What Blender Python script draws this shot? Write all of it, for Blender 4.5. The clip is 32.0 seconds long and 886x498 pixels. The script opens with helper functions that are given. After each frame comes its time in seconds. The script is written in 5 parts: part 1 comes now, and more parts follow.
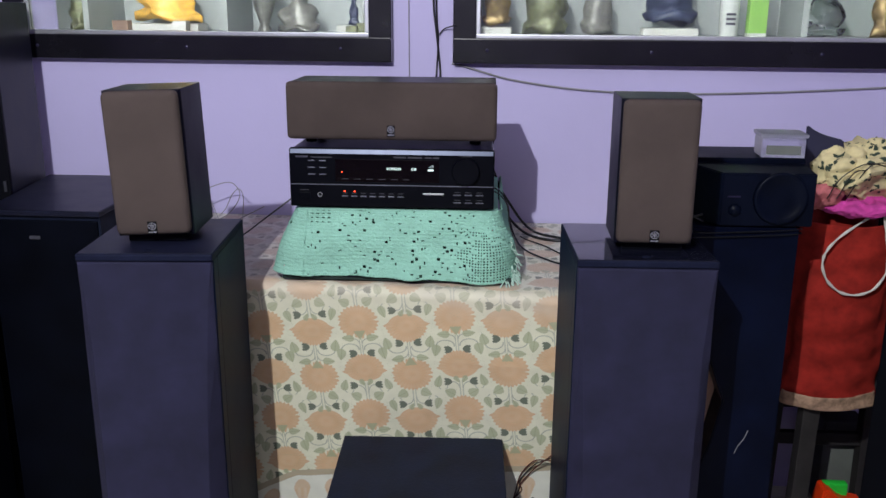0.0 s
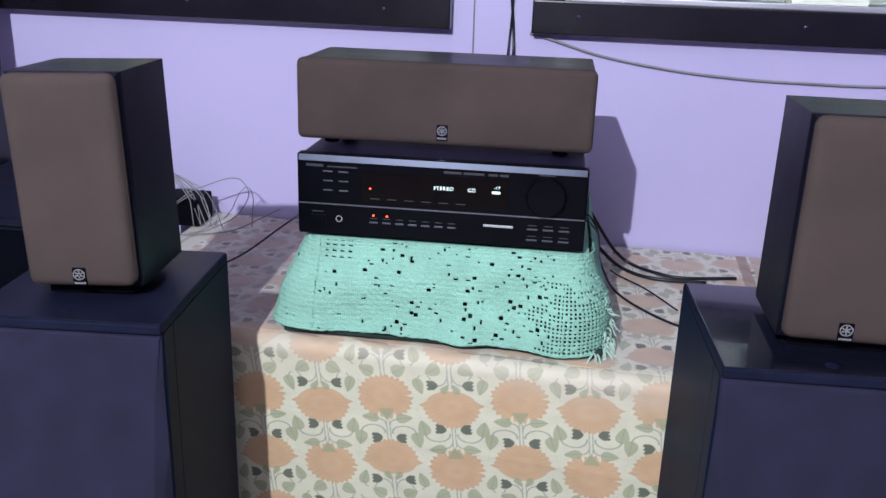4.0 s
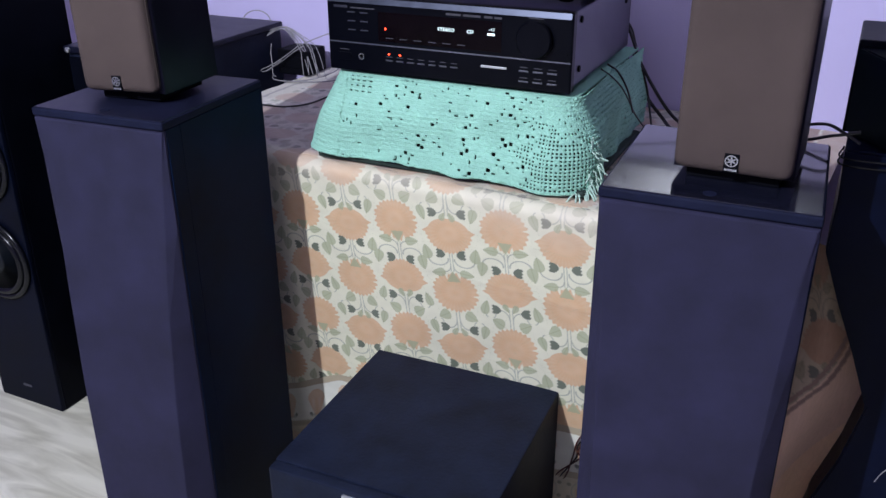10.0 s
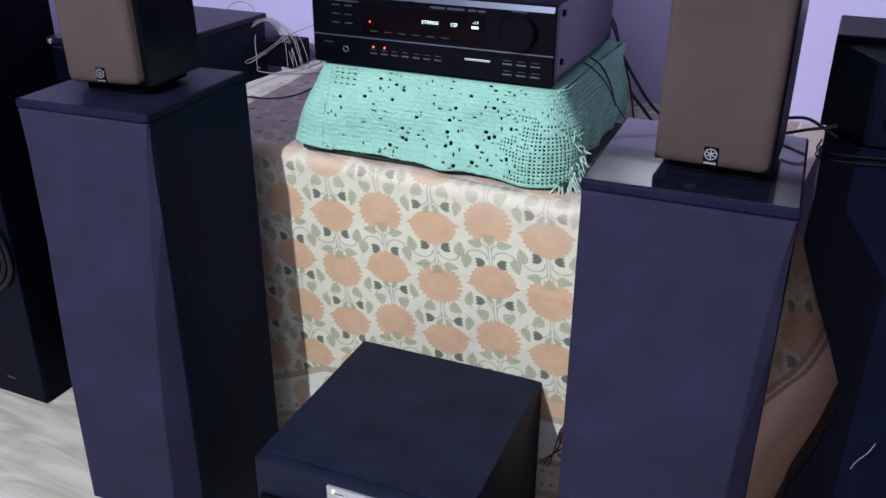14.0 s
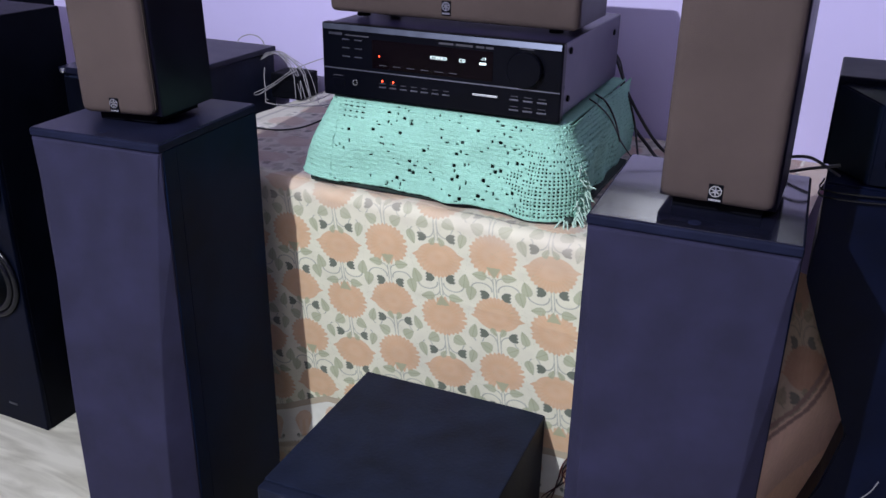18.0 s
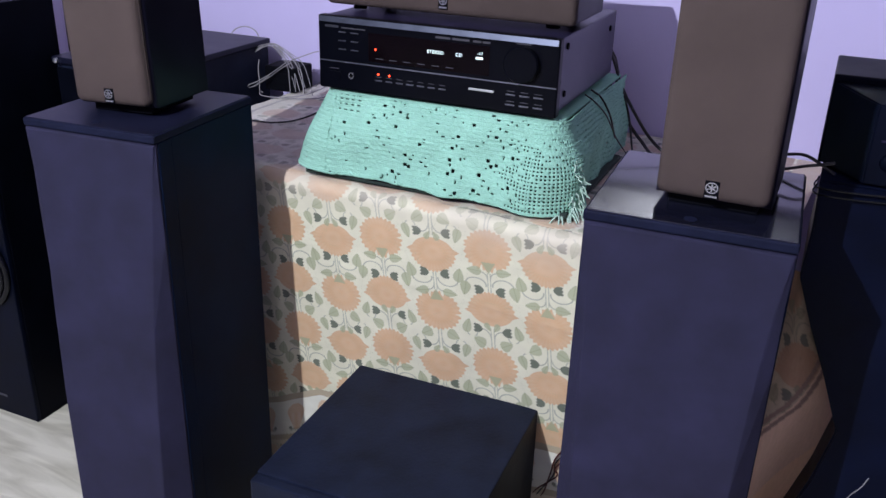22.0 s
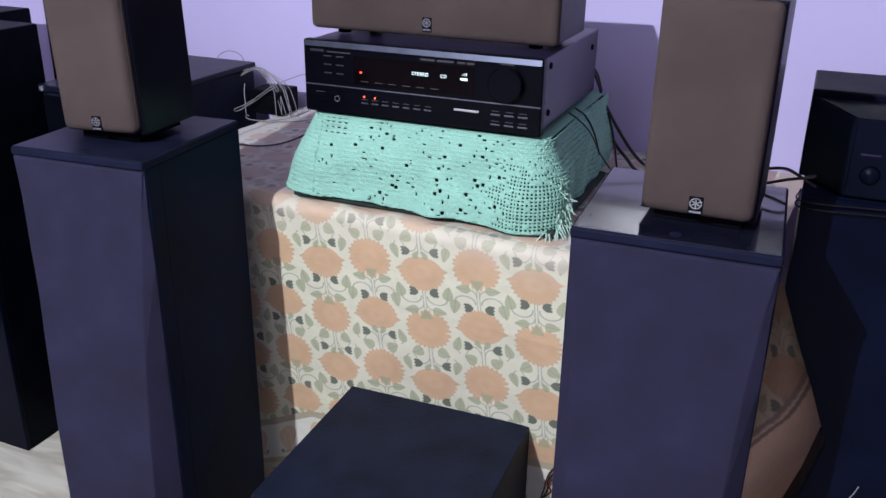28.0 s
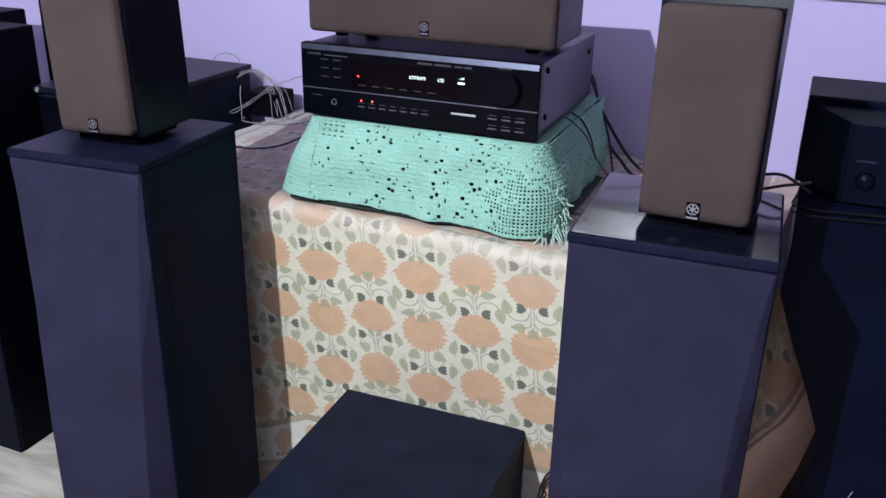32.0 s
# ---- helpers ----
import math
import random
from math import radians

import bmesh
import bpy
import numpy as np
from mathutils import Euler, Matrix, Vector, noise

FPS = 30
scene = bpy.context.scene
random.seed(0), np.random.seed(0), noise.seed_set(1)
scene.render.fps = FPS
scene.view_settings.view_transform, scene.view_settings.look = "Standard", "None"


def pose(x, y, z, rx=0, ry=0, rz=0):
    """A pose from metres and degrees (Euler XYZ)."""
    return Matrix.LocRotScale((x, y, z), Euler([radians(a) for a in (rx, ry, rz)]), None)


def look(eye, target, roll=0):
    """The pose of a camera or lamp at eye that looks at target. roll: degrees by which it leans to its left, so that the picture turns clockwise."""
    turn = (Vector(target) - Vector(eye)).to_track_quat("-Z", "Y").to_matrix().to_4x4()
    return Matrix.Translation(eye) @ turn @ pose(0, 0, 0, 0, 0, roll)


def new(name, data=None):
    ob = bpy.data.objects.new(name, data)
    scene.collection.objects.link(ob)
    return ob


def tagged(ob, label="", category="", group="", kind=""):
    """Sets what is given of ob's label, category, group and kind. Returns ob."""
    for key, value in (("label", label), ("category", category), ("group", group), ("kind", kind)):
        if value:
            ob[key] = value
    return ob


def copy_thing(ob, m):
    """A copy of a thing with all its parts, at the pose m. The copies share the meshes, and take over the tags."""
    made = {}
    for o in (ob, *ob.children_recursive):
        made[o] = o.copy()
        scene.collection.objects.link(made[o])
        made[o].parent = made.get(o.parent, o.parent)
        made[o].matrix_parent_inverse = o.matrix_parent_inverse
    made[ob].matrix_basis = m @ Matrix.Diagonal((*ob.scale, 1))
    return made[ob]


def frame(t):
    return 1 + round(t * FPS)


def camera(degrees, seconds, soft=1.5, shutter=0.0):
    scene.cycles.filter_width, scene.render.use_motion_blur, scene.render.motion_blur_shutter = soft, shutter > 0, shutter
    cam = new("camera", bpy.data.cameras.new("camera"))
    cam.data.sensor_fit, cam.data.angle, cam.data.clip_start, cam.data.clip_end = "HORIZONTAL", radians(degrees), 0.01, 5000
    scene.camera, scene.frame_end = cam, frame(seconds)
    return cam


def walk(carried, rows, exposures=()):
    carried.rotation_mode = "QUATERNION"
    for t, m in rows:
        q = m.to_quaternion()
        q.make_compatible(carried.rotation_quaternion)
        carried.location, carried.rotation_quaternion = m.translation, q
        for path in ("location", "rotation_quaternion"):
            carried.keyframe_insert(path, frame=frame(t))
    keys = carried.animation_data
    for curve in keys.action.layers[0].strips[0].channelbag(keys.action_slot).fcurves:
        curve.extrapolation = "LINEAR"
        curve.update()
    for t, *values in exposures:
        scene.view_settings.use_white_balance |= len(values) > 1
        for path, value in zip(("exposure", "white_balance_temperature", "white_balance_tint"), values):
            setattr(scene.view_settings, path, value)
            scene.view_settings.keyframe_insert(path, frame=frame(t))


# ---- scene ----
cam = camera(53.3, 32.0)
PATH = [
    (0, (0.426, -1.832, 1.35), (0.322, 0.092, 0.813), 0.4),
    (0.5, (0.419, -1.828, 1.343), (0.339, 0.094, 0.796), 1.5),
    (1, (0.399, -1.812, 1.333), (0.376, 0.091, 0.716), 1.9),
    (1.5, (0.364, -1.788, 1.33), (0.348, 0.103, 0.679), 0.8),
    (2, (0.309, -1.756, 1.318), (0.336, 0.132, 0.659), 1.3),
    (2.5, (0.329, -1.65, 1.303), (0.242, 0.224, 0.61), -0.8),
    (3, (0.39, -1.519, 1.309), (0.206, 0.361, 0.652), -0.1),
    (3.5, (0.367, -1.38, 1.344), (0.172, 0.508, 0.713), 2.0),
    (5.5, (0.451, -1.106, 1.325), (0.023, 0.716, 0.62), 0.4),
    (6, (0.47, -1.118, 1.307), (-0.039, 0.662, 0.551), 2.4),
    (6.5, (0.512, -1.135, 1.294), (0.037, 0.631, 0.485), 1.6),
    (7, (0.54, -1.205, 1.286), (0.003, 0.535, 0.46), 0.7),
    (7.5, (0.59, -1.295, 1.297), (0.059, 0.437, 0.45), 1.8),
    (8, (0.677, -1.315, 1.294), (0.133, 0.397, 0.416), 0.1),
    (8.5, (0.763, -1.312, 1.29), (-0.043, 0.297, 0.416), 1.1),
    (9, (0.808, -1.305, 1.296), (0.002, 0.322, 0.457), 1.3),
    (9.5, (0.824, -1.302, 1.296), (0.071, 0.354, 0.464), 0.9),
    (10, (0.825, -1.305, 1.292), (0.055, 0.336, 0.447), -0.2),
    (10.5, (0.83, -1.305, 1.295), (0.068, 0.343, 0.457), -0.3),
    (11, (0.83, -1.31, 1.295), (0.086, 0.348, 0.46), 0.3),
    (11.5, (0.828, -1.311, 1.299), (0.088, 0.344, 0.454), 0.3),
    (12, (0.829, -1.311, 1.296), (0.102, 0.345, 0.442), 0.7),
    (12.5, (0.828, -1.31, 1.295), (0.089, 0.34, 0.44), 0.5),
    (13, (0.826, -1.314, 1.296), (0.085, 0.331, 0.433), 0.3),
    (13.5, (0.83, -1.314, 1.298), (0.092, 0.335, 0.44), 0.1),
    (15.5, (0.829, -1.315, 1.295), (0.111, 0.327, 0.407), 1.0),
    (16, (0.826, -1.31, 1.306), (0.077, 0.367, 0.514), -0.0),
    (16.5, (0.827, -1.314, 1.307), (0.062, 0.357, 0.518), 0.1),
    (17, (0.827, -1.32, 1.304), (0.078, 0.354, 0.507), 0.4),
    (17.5, (0.826, -1.325, 1.304), (0.083, 0.347, 0.498), 0.7),
    (18, (0.827, -1.327, 1.303), (0.078, 0.347, 0.506), 1.0),
    (18.5, (0.825, -1.336, 1.303), (0.092, 0.345, 0.503), 1.4),
    (19, (0.828, -1.338, 1.304), (0.095, 0.339, 0.498), 1.4),
    (19.5, (0.825, -1.343, 1.303), (0.09, 0.331, 0.491), 1.4),
    (20, (0.823, -1.342, 1.3), (0.089, 0.331, 0.487), 1.6),
    (20.5, (0.821, -1.338, 1.301), (0.089, 0.338, 0.492), 1.7),
    (21, (0.822, -1.333, 1.304), (0.1, 0.35, 0.501), 1.6),
    (21.5, (0.822, -1.331, 1.302), (0.107, 0.354, 0.499), 1.9),
    (22, (0.82, -1.331, 1.302), (0.094, 0.348, 0.495), 1.8),
    (22.5, (0.82, -1.333, 1.304), (0.099, 0.353, 0.505), 1.7),
    (23, (0.822, -1.335, 1.303), (0.111, 0.358, 0.511), 1.8),
    (23.5, (0.823, -1.335, 1.306), (0.111, 0.357, 0.511), 1.6),
    (24, (0.822, -1.337, 1.305), (0.118, 0.358, 0.51), 1.9),
    (24.5, (0.821, -1.337, 1.304), (0.105, 0.353, 0.51), 1.6),
    (25, (0.82, -1.333, 1.304), (0.112, 0.363, 0.517), 1.4),
    (25.5, (0.821, -1.332, 1.304), (0.118, 0.367, 0.517), 1.2),
    (27.5, (0.822, -1.34, 1.308), (0.125, 0.369, 0.538), 1.1),
    (28, (0.822, -1.339, 1.309), (0.114, 0.365, 0.539), 0.9),
    (28.5, (0.82, -1.341, 1.309), (0.108, 0.367, 0.549), 1.0),
    (29, (0.823, -1.344, 1.31), (0.118, 0.371, 0.56), 0.9),
    (29.5, (0.823, -1.345, 1.312), (0.138, 0.377, 0.562), 1.2),
    (30, (0.818, -1.345, 1.311), (0.121, 0.368, 0.551), 1.3),
    (30.5, (0.817, -1.345, 1.313), (0.117, 0.366, 0.551), 1.3),
    (31, (0.818, -1.346, 1.315), (0.127, 0.37, 0.556), 1.1),
    (31.5, (0.817, -1.347, 1.314), (0.131, 0.374, 0.561), 1.2),
    (32, (0.817, -1.341, 1.313), (0.122, 0.371, 0.546), 1.3),
]
# the clip's camera starts darker and warmer, then settles on a cooler picture
TONE = [(0, -0.27, 6800, 3.5), (0.5, -0.14, 6780, 3.5), (1, -0.04, 6700, 3.5), (2, 0.02, 6550, 5), (3, 0.07, 6500, 6.5), (6, 0.03, 6200, 7), (7, 0.03, 6150, 7.5), (8, 0.10, 6120, 12.5), (9, 0.11, 6170, 10.5), (10, 0.08, 6230, 9.5), (32, 0.09, 6400, 10)]
walk(cam, [(t, look(eye, target, roll)) for t, eye, target, roll in PATH], TONE)

# ---- world and light: a dark night outside, one cool white bulb on the room's other side ----
world = bpy.data.worlds.new("night")
scene.world = world
world.use_nodes = True
world.node_tree.nodes["Background"].inputs[0].default_value = (0.02, 0.02, 0.03, 1)
bulb = bpy.data.lights.new("ceiling_bulb", "POINT")
bulb.energy, bulb.shadow_soft_size, bulb.color = 292, 0.016, (0.94, 0.957, 1.08)
new("ceiling_bulb", bulb).matrix_world = pose(-0.125, -2.3, 2.36)


# ---- materials ----
def mat(name, color, rough=0.6, metal=0.0, var=0.2, scale=9.0, bump=0.0, bscale=300.0, coat=0.0, spec=0.5, second=None):
    """A surface with cloudy variation in its colour, fine grain and uneven gloss."""
    m = bpy.data.materials.new(name)
    m.use_nodes = True
    t = m.node_tree
    n, ln, b = t.nodes, t.links, t.nodes["Principled BSDF"]
    where = n.new("ShaderNodeTexCoord")
    big, fine = n.new("ShaderNodeTexNoise"), n.new("ShaderNodeTexNoise")
    big.inputs["Scale"].default_value, big.inputs["Detail"].default_value = scale, 6
    big.inputs["Roughness"].default_value = 0.62
    fine.inputs["Scale"].default_value, fine.inputs["Detail"].default_value = bscale, 3
    ln.new(where.outputs["Object"], big.inputs["Vector"])
    ln.new(where.outputs["Object"], fine.inputs["Vector"])
    mix = n.new("ShaderNodeMix")
    mix.data_type = "RGBA"
    low = second or tuple(c * (1 - var) for c in color)
    high = tuple(min(1, c * (1 + var)) for c in color)
    mix.inputs["A"].default_value, mix.inputs["B"].default_value = (*low, 1), (*high, 1)
    ramp = n.new("ShaderNodeMapRange")
    ramp.inputs["From Min"].default_value, ramp.inputs["From Max"].default_value = 0.3, 0.7
    ln.new(big.outputs["Fac"], ramp.inputs["Value"])
    ln.new(ramp.outputs["Result"], mix.inputs["Factor"])
    ln.new(mix.outputs["Result"], b.inputs["Base Color"])
    gloss = n.new("ShaderNodeMapRange")
    gloss.inputs["To Min"].default_value, gloss.inputs["To Max"].default_value = max(0, rough - 0.1), min(1, rough + 0.1)
    ln.new(big.outputs["Fac"], gloss.inputs["Value"])
    ln.new(gloss.outputs["Result"], b.inputs["Roughness"])
    b.inputs["Metallic"].default_value, b.inputs["Coat Weight"].default_value = metal, coat
    b.inputs["Specular IOR Level"].default_value = spec
    if bump:
        bp = n.new("ShaderNodeBump")
        bp.inputs["Strength"].default_value, bp.inputs["Distance"].default_value = bump, 0.002
        ln.new(fine.outputs["Fac"], bp.inputs["Height"])
        ln.new(bp.outputs["Normal"], b.inputs["Normal"])
    return m


def glow(name, color, strength):
    m = bpy.data.materials.new(name)
    m.use_nodes = True
    b = m.node_tree.nodes["Principled BSDF"]
    b.inputs["Base Color"].default_value = (*color, 1)
    b.inputs["Emission Color"].default_value, b.inputs["Emission Strength"].default_value = (*color, 1), strength
    return m


def glass(name, color=(1, 1, 1), rough=0.02):
    m = bpy.data.materials.new(name)
    m.use_nodes = True
    b = m.node_tree.nodes["Principled BSDF"]
    b.inputs["Base Color"].default_value = (*color, 1)
    b.inputs["Transmission Weight"].default_value, b.inputs["Roughness"].default_value = 1, rough
    return m


def printed(name, rough=0.58):
    """Woven cotton that takes its printed colours from the mesh."""
    m = mat(name, (0.5, 0.5, 0.5), rough, bump=0.30, bscale=900, spec=0.35)
    t = m.node_tree
    dye = t.nodes.new("ShaderNodeAttribute")
    dye.attribute_name = "print"
    noise_node = t.nodes.new("ShaderNodeTexNoise")
    noise_node.inputs["Scale"].default_value = 25
    fade = t.nodes.new("ShaderNodeMapRange")
    fade.inputs["To Min"].default_value, fade.inputs["To Max"].default_value = 0.86, 1.1
    t.links.new(noise_node.outputs["Fac"], fade.inputs["Value"])
    times = t.nodes.new("ShaderNodeVectorMath")
    times.operation = "SCALE"
    t.links.new(dye.outputs["Color"], times.inputs[0])
    t.links.new(fade.outputs["Result"], times.inputs["Scale"])
    t.links.new(times.outputs["Vector"], t.nodes["Principled BSDF"].inputs["Base Color"])
    t.nodes["Principled BSDF"].inputs["Sheen Weight"].default_value, t.nodes["Principled BSDF"].inputs["Sheen Roughness"].default_value = 0.35, 0.4
    return m


def marble():
    m = mat("marble", (0.5, 0.52, 0.47), 0.3, var=0.12, scale=3)
    t = m.node_tree
    where, veins, ramp, mix = (t.nodes.new("ShaderNode" + k) for k in ("TexCoord", "TexNoise", "ValToRGB", "Mix"))
    turn = t.nodes.new("ShaderNodeMapping")
    turn.inputs["Scale"].default_value, turn.inputs["Rotation"].default_value = (1.2, 7, 1), (0, 0, 0.9)
    t.links.new(where.outputs["Object"], turn.inputs["Vector"])
    t.links.new(turn.outputs["Vector"], veins.inputs["Vector"])
    veins.inputs["Scale"].default_value, veins.inputs["Detail"].default_value, veins.inputs["Distortion"].default_value = 2.6, 12, 1.1
    ramp.color_ramp.elements[0].position, ramp.color_ramp.elements[1].position = 0.38, 0.62
    ramp.color_ramp.elements[0].color, ramp.color_ramp.elements[1].color = (0.47, 0.46, 0.36, 1), (0.70, 0.69, 0.57, 1)
    t.links.new(veins.outputs["Fac"], ramp.inputs["Fac"])
    t.links.new(ramp.outputs["Color"], t.nodes["Principled BSDF"].inputs["Base Color"])
    return m


PAINT = mat("lavender_paint", (0.55, 0.50, 0.77), 0.55, var=0.035, scale=2.2, bump=0.12, bscale=120, spec=0.3)
# unseen ceiling and walls, darkened and tinted violet to hold bounced light down
CEIL = mat("dimmed_ceiling", (0.29, 0.275, 0.30), 0.8, var=0.08)
DIMWALL = mat("dimmed_wall", (0.20, 0.155, 0.34), 0.6, var=0.06, scale=2.2)
FLOOR = marble()
VINYL = mat("black_vinyl", (0.0014, 0.0020, 0.0048), 0.45, var=0.4, scale=9, bump=0.12, bscale=500, spec=0.05)
SIDE = mat("black_ash_vinyl", (0.0030, 0.0082, 0.0260), 0.45, var=0.45, scale=6, bump=0.12, bscale=450, spec=0.032)
NAVY = mat("navy_grille_cloth", (0.0172, 0.0168, 0.0415), 0.85, var=0.30, scale=13, bump=0.5, bscale=1400, spec=0.25)
NAVYTOP = mat("navy_lacquer", (0.0075, 0.0088, 0.0215), 0.36, var=0.5, scale=12, bump=0.05, bscale=200, spec=0.2)
TOPEDGE = mat("navy_vinyl_edge", (0.0085, 0.0105, 0.0260), 0.6, var=0.4, scale=12, bump=0.1, bscale=300, spec=0.05)
HORNBLK = mat("black_horn_paint", (0.0020, 0.0034, 0.0100), 0.40, var=0.4, scale=9, bump=0.05, bscale=90, spec=0.07)
TOPGLOSS = mat("polished_navy_top", (0.0070, 0.0080, 0.0170), 0.13, var=0.35, scale=10, bump=0.015, bscale=60, coat=0.4)
GRILLE = mat("brown_grille_cloth", (0.070, 0.0525, 0.0475), 0.9, var=0.17, scale=7, bump=0.6, bscale=1500, spec=0.2)
SATIN = mat("satin_black_wood", (0.0045, 0.0045, 0.0110), 0.36, var=0.2, scale=12, bump=0.05, spec=0.13)
ASH = mat("black_ash_wood", (0.0085, 0.0120, 0.0260), 0.5, var=0.35, scale=14, bump=0.25, bscale=160, spec=0.10)
STEEL = mat("painted_steel", (0.022, 0.018, 0.054), 0.33, metal=0.35, var=0.1, bump=0.08, bscale=700)
FACE = mat("black_faceplate", (0.0016, 0.0020, 0.0042), 0.3, var=0.15, spec=0.10)
STRIP = mat("brushed_strip", (0.055, 0.062, 0.085), 0.36, metal=0.9, var=0.1, scale=40)
GROOVE = mat("bright_groove", (0.20, 0.21, 0.25), 0.36, metal=0.85)
WINDOW = mat("smoked_window", (0.0026, 0.0013, 0.0022), 0.14, var=0.3, scale=30, spec=0.12)
SILVER = mat("silver_panel", (0.55, 0.57, 0.58), 0.35, metal=0.7, var=0.08)
PRINTINK = mat("pale_print", (0.12, 0.125, 0.15), 0.32, metal=0.85)
DIMINK = mat("grey_print", (0.035, 0.035, 0.045), 0.6)
BADGE = mat("badge_metal", (0.40, 0.41, 0.45), 0.28, metal=0.85)
RUBBER = mat("black_rubber", (0.0022, 0.0025, 0.0045), 0.6, spec=0.06)
CONE = mat("woofer_cone", (0.0045, 0.0065, 0.0100), 0.30, var=0.3, scale=30, spec=0.25)
GLOSSRUB = mat("glossy_surround", (0.003, 0.0035, 0.006), 0.24, spec=0.25)
TEAL = mat("mint_crochet_yarn", (0.290, 0.555, 0.438), 0.92, var=0.12, scale=16, bump=1.0, bscale=420, spec=0.15)
knots = TEAL.node_tree.nodes.new("ShaderNodeTexVoronoi")
knots.inputs["Scale"].default_value, knots.inputs["Randomness"].default_value = 300, 0.55
loops = TEAL.node_tree.nodes.new("ShaderNodeBump")
loops.invert = True
loops.inputs["Strength"].default_value, loops.inputs["Distance"].default_value = 0.5, 0.0030
stitch_at = TEAL.node_tree.nodes.new("ShaderNodeTexCoord")
TEAL.node_tree.links.new(stitch_at.outputs["Object"], knots.inputs["Vector"])
TEAL.node_tree.links.new(knots.outputs["Distance"], loops.inputs["Height"])
TEAL.node_tree.links.new(loops.outputs["Normal"], TEAL.node_tree.nodes["Principled BSDF"].inputs["Normal"])
FRAY = mat("pale_frayed_yarn", (0.42, 0.60, 0.50), 0.95, var=0.2, scale=60)
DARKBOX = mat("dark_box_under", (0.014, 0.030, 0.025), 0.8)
CABLE = mat("black_cable", (0.009, 0.009, 0.012), 0.38)
WHITEWIRE = mat("white_wire", (0.25, 0.245, 0.26), 0.5)
REDWIRE = mat("red_brown_wire", (0.07, 0.012, 0.010), 0.45)
FRAMEBLK = mat("black_lacquer_frame", (0.006, 0.0055, 0.009), 0.25, var=0.3, scale=6, bump=0.06, bscale=90)
ALU = mat("aluminium_trim", (0.66, 0.67, 0.70), 0.34, metal=0.75, var=0.06)
SHELFW = mat("white_laminate", (0.28, 0.305, 0.285), 0.5, var=0.06)
BRONZE = mat("antique_bronze", (0.22, 0.16, 0.07), 0.38, metal=0.7, var=0.45, scale=40, bump=0.5, bscale=90)
OLIVE = mat("green_bronze", (0.14, 0.15, 0.08), 0.45, metal=0.4, var=0.45, scale=45, bump=0.5, bscale=110)
PEWTER = mat("pewter", (0.17, 0.17, 0.145), 0.4, metal=0.4, var=0.4, scale=40, bump=0.5, bscale=90)
INDIGO = mat("dark_blue_resin", (0.03, 0.04, 0.07), 0.35, var=0.4, scale=40, bump=0.4, bscale=100)
GOLD = mat("yellow_gilt", (0.72, 0.42, 0.08), 0.45, var=0.35, scale=30, bump=0.4, bscale=100)
BLOCKW = mat("varnished_block", (0.20, 0.13, 0.09), 0.5, var=0.3)
PALEBLOCK = mat("pale_block", (0.42, 0.42, 0.38), 0.6)
LIME = mat("lime_carton", (0.22, 0.42, 0.09), 0.5)
WHITEPL = mat("white_plastic", (0.48, 0.50, 0.46), 0.4)
REDCLOTH = mat("red_cotton", (0.26, 0.018, 0.013), 0.9, var=0.32, scale=26, bump=0.5, bscale=700, spec=0.15)
MAGENTA = mat("magenta_cloth", (0.55, 0.05, 0.30), 0.85, var=0.3, scale=20, bump=0.4, bscale=500)
CREAM = mat("cream_print_cloth", (0.62, 0.53, 0.28), 0.88, var=0.3, scale=28, bump=0.4, bscale=500, second=(0.46, 0.40, 0.22))
dots, dark_leaf, leaf_mix, leaf_at = (CREAM.node_tree.nodes.new("ShaderNode" + k) for k in ("TexVoronoi", "MapRange", "Mix", "TexCoord"))
dots.inputs["Scale"].default_value, dots.inputs["Randomness"].default_value = 46, 1.0
dark_leaf.inputs["From Min"].default_value, dark_leaf.inputs["From Max"].default_value = 0.36, 0.29
leaf_mix.data_type = "RGBA"
leaf_mix.inputs["B"].default_value = (0.025, 0.045, 0.030, 1)
bent, shift = CREAM.node_tree.nodes.new("ShaderNodeTexNoise"), CREAM.node_tree.nodes.new("ShaderNodeVectorMath")
bent.inputs["Scale"].default_value, bent.inputs["Detail"].default_value = 60, 3
shift.operation, shift.inputs[1].default_value = "MULTIPLY_ADD", (0.035, 0.035, 0.035)
CREAM.node_tree.links.new(leaf_at.outputs["Object"], bent.inputs["Vector"])
CREAM.node_tree.links.new(bent.outputs["Color"], shift.inputs[0])
CREAM.node_tree.links.new(leaf_at.outputs["Object"], shift.inputs[2])
CREAM.node_tree.links.new(shift.outputs["Vector"], dots.inputs["Vector"])
CREAM.node_tree.links.new(dots.outputs["Distance"], dark_leaf.inputs["Value"])
CREAM.node_tree.links.new(dark_leaf.outputs["Result"], leaf_mix.inputs["Factor"])
CREAM.node_tree.links.new(CREAM.node_tree.nodes["Mix"].outputs["Result"], leaf_mix.inputs["A"])
CREAM.node_tree.links.new(leaf_mix.outputs["Result"], CREAM.node_tree.nodes["Principled BSDF"].inputs["Base Color"])
NAVYCLOTH = mat("navy_cloth", (0.02, 0.02, 0.05), 0.9)
ROPE = mat("white_rope", (0.62, 0.58, 0.52), 0.85, bump=0.8, bscale=500)
LACE = mat("gold_lace", (0.32, 0.20, 0.13), 0.8, var=0.5, scale=60, bump=0.6, bscale=300)
OLDWOOD = mat("worn_dark_wood", (0.015, 0.0125, 0.0125), 0.7, var=0.6, scale=18, bump=0.4, bscale=120)
REDPL = mat("red_plastic", (0.88, 0.055, 0.008), 0.4)
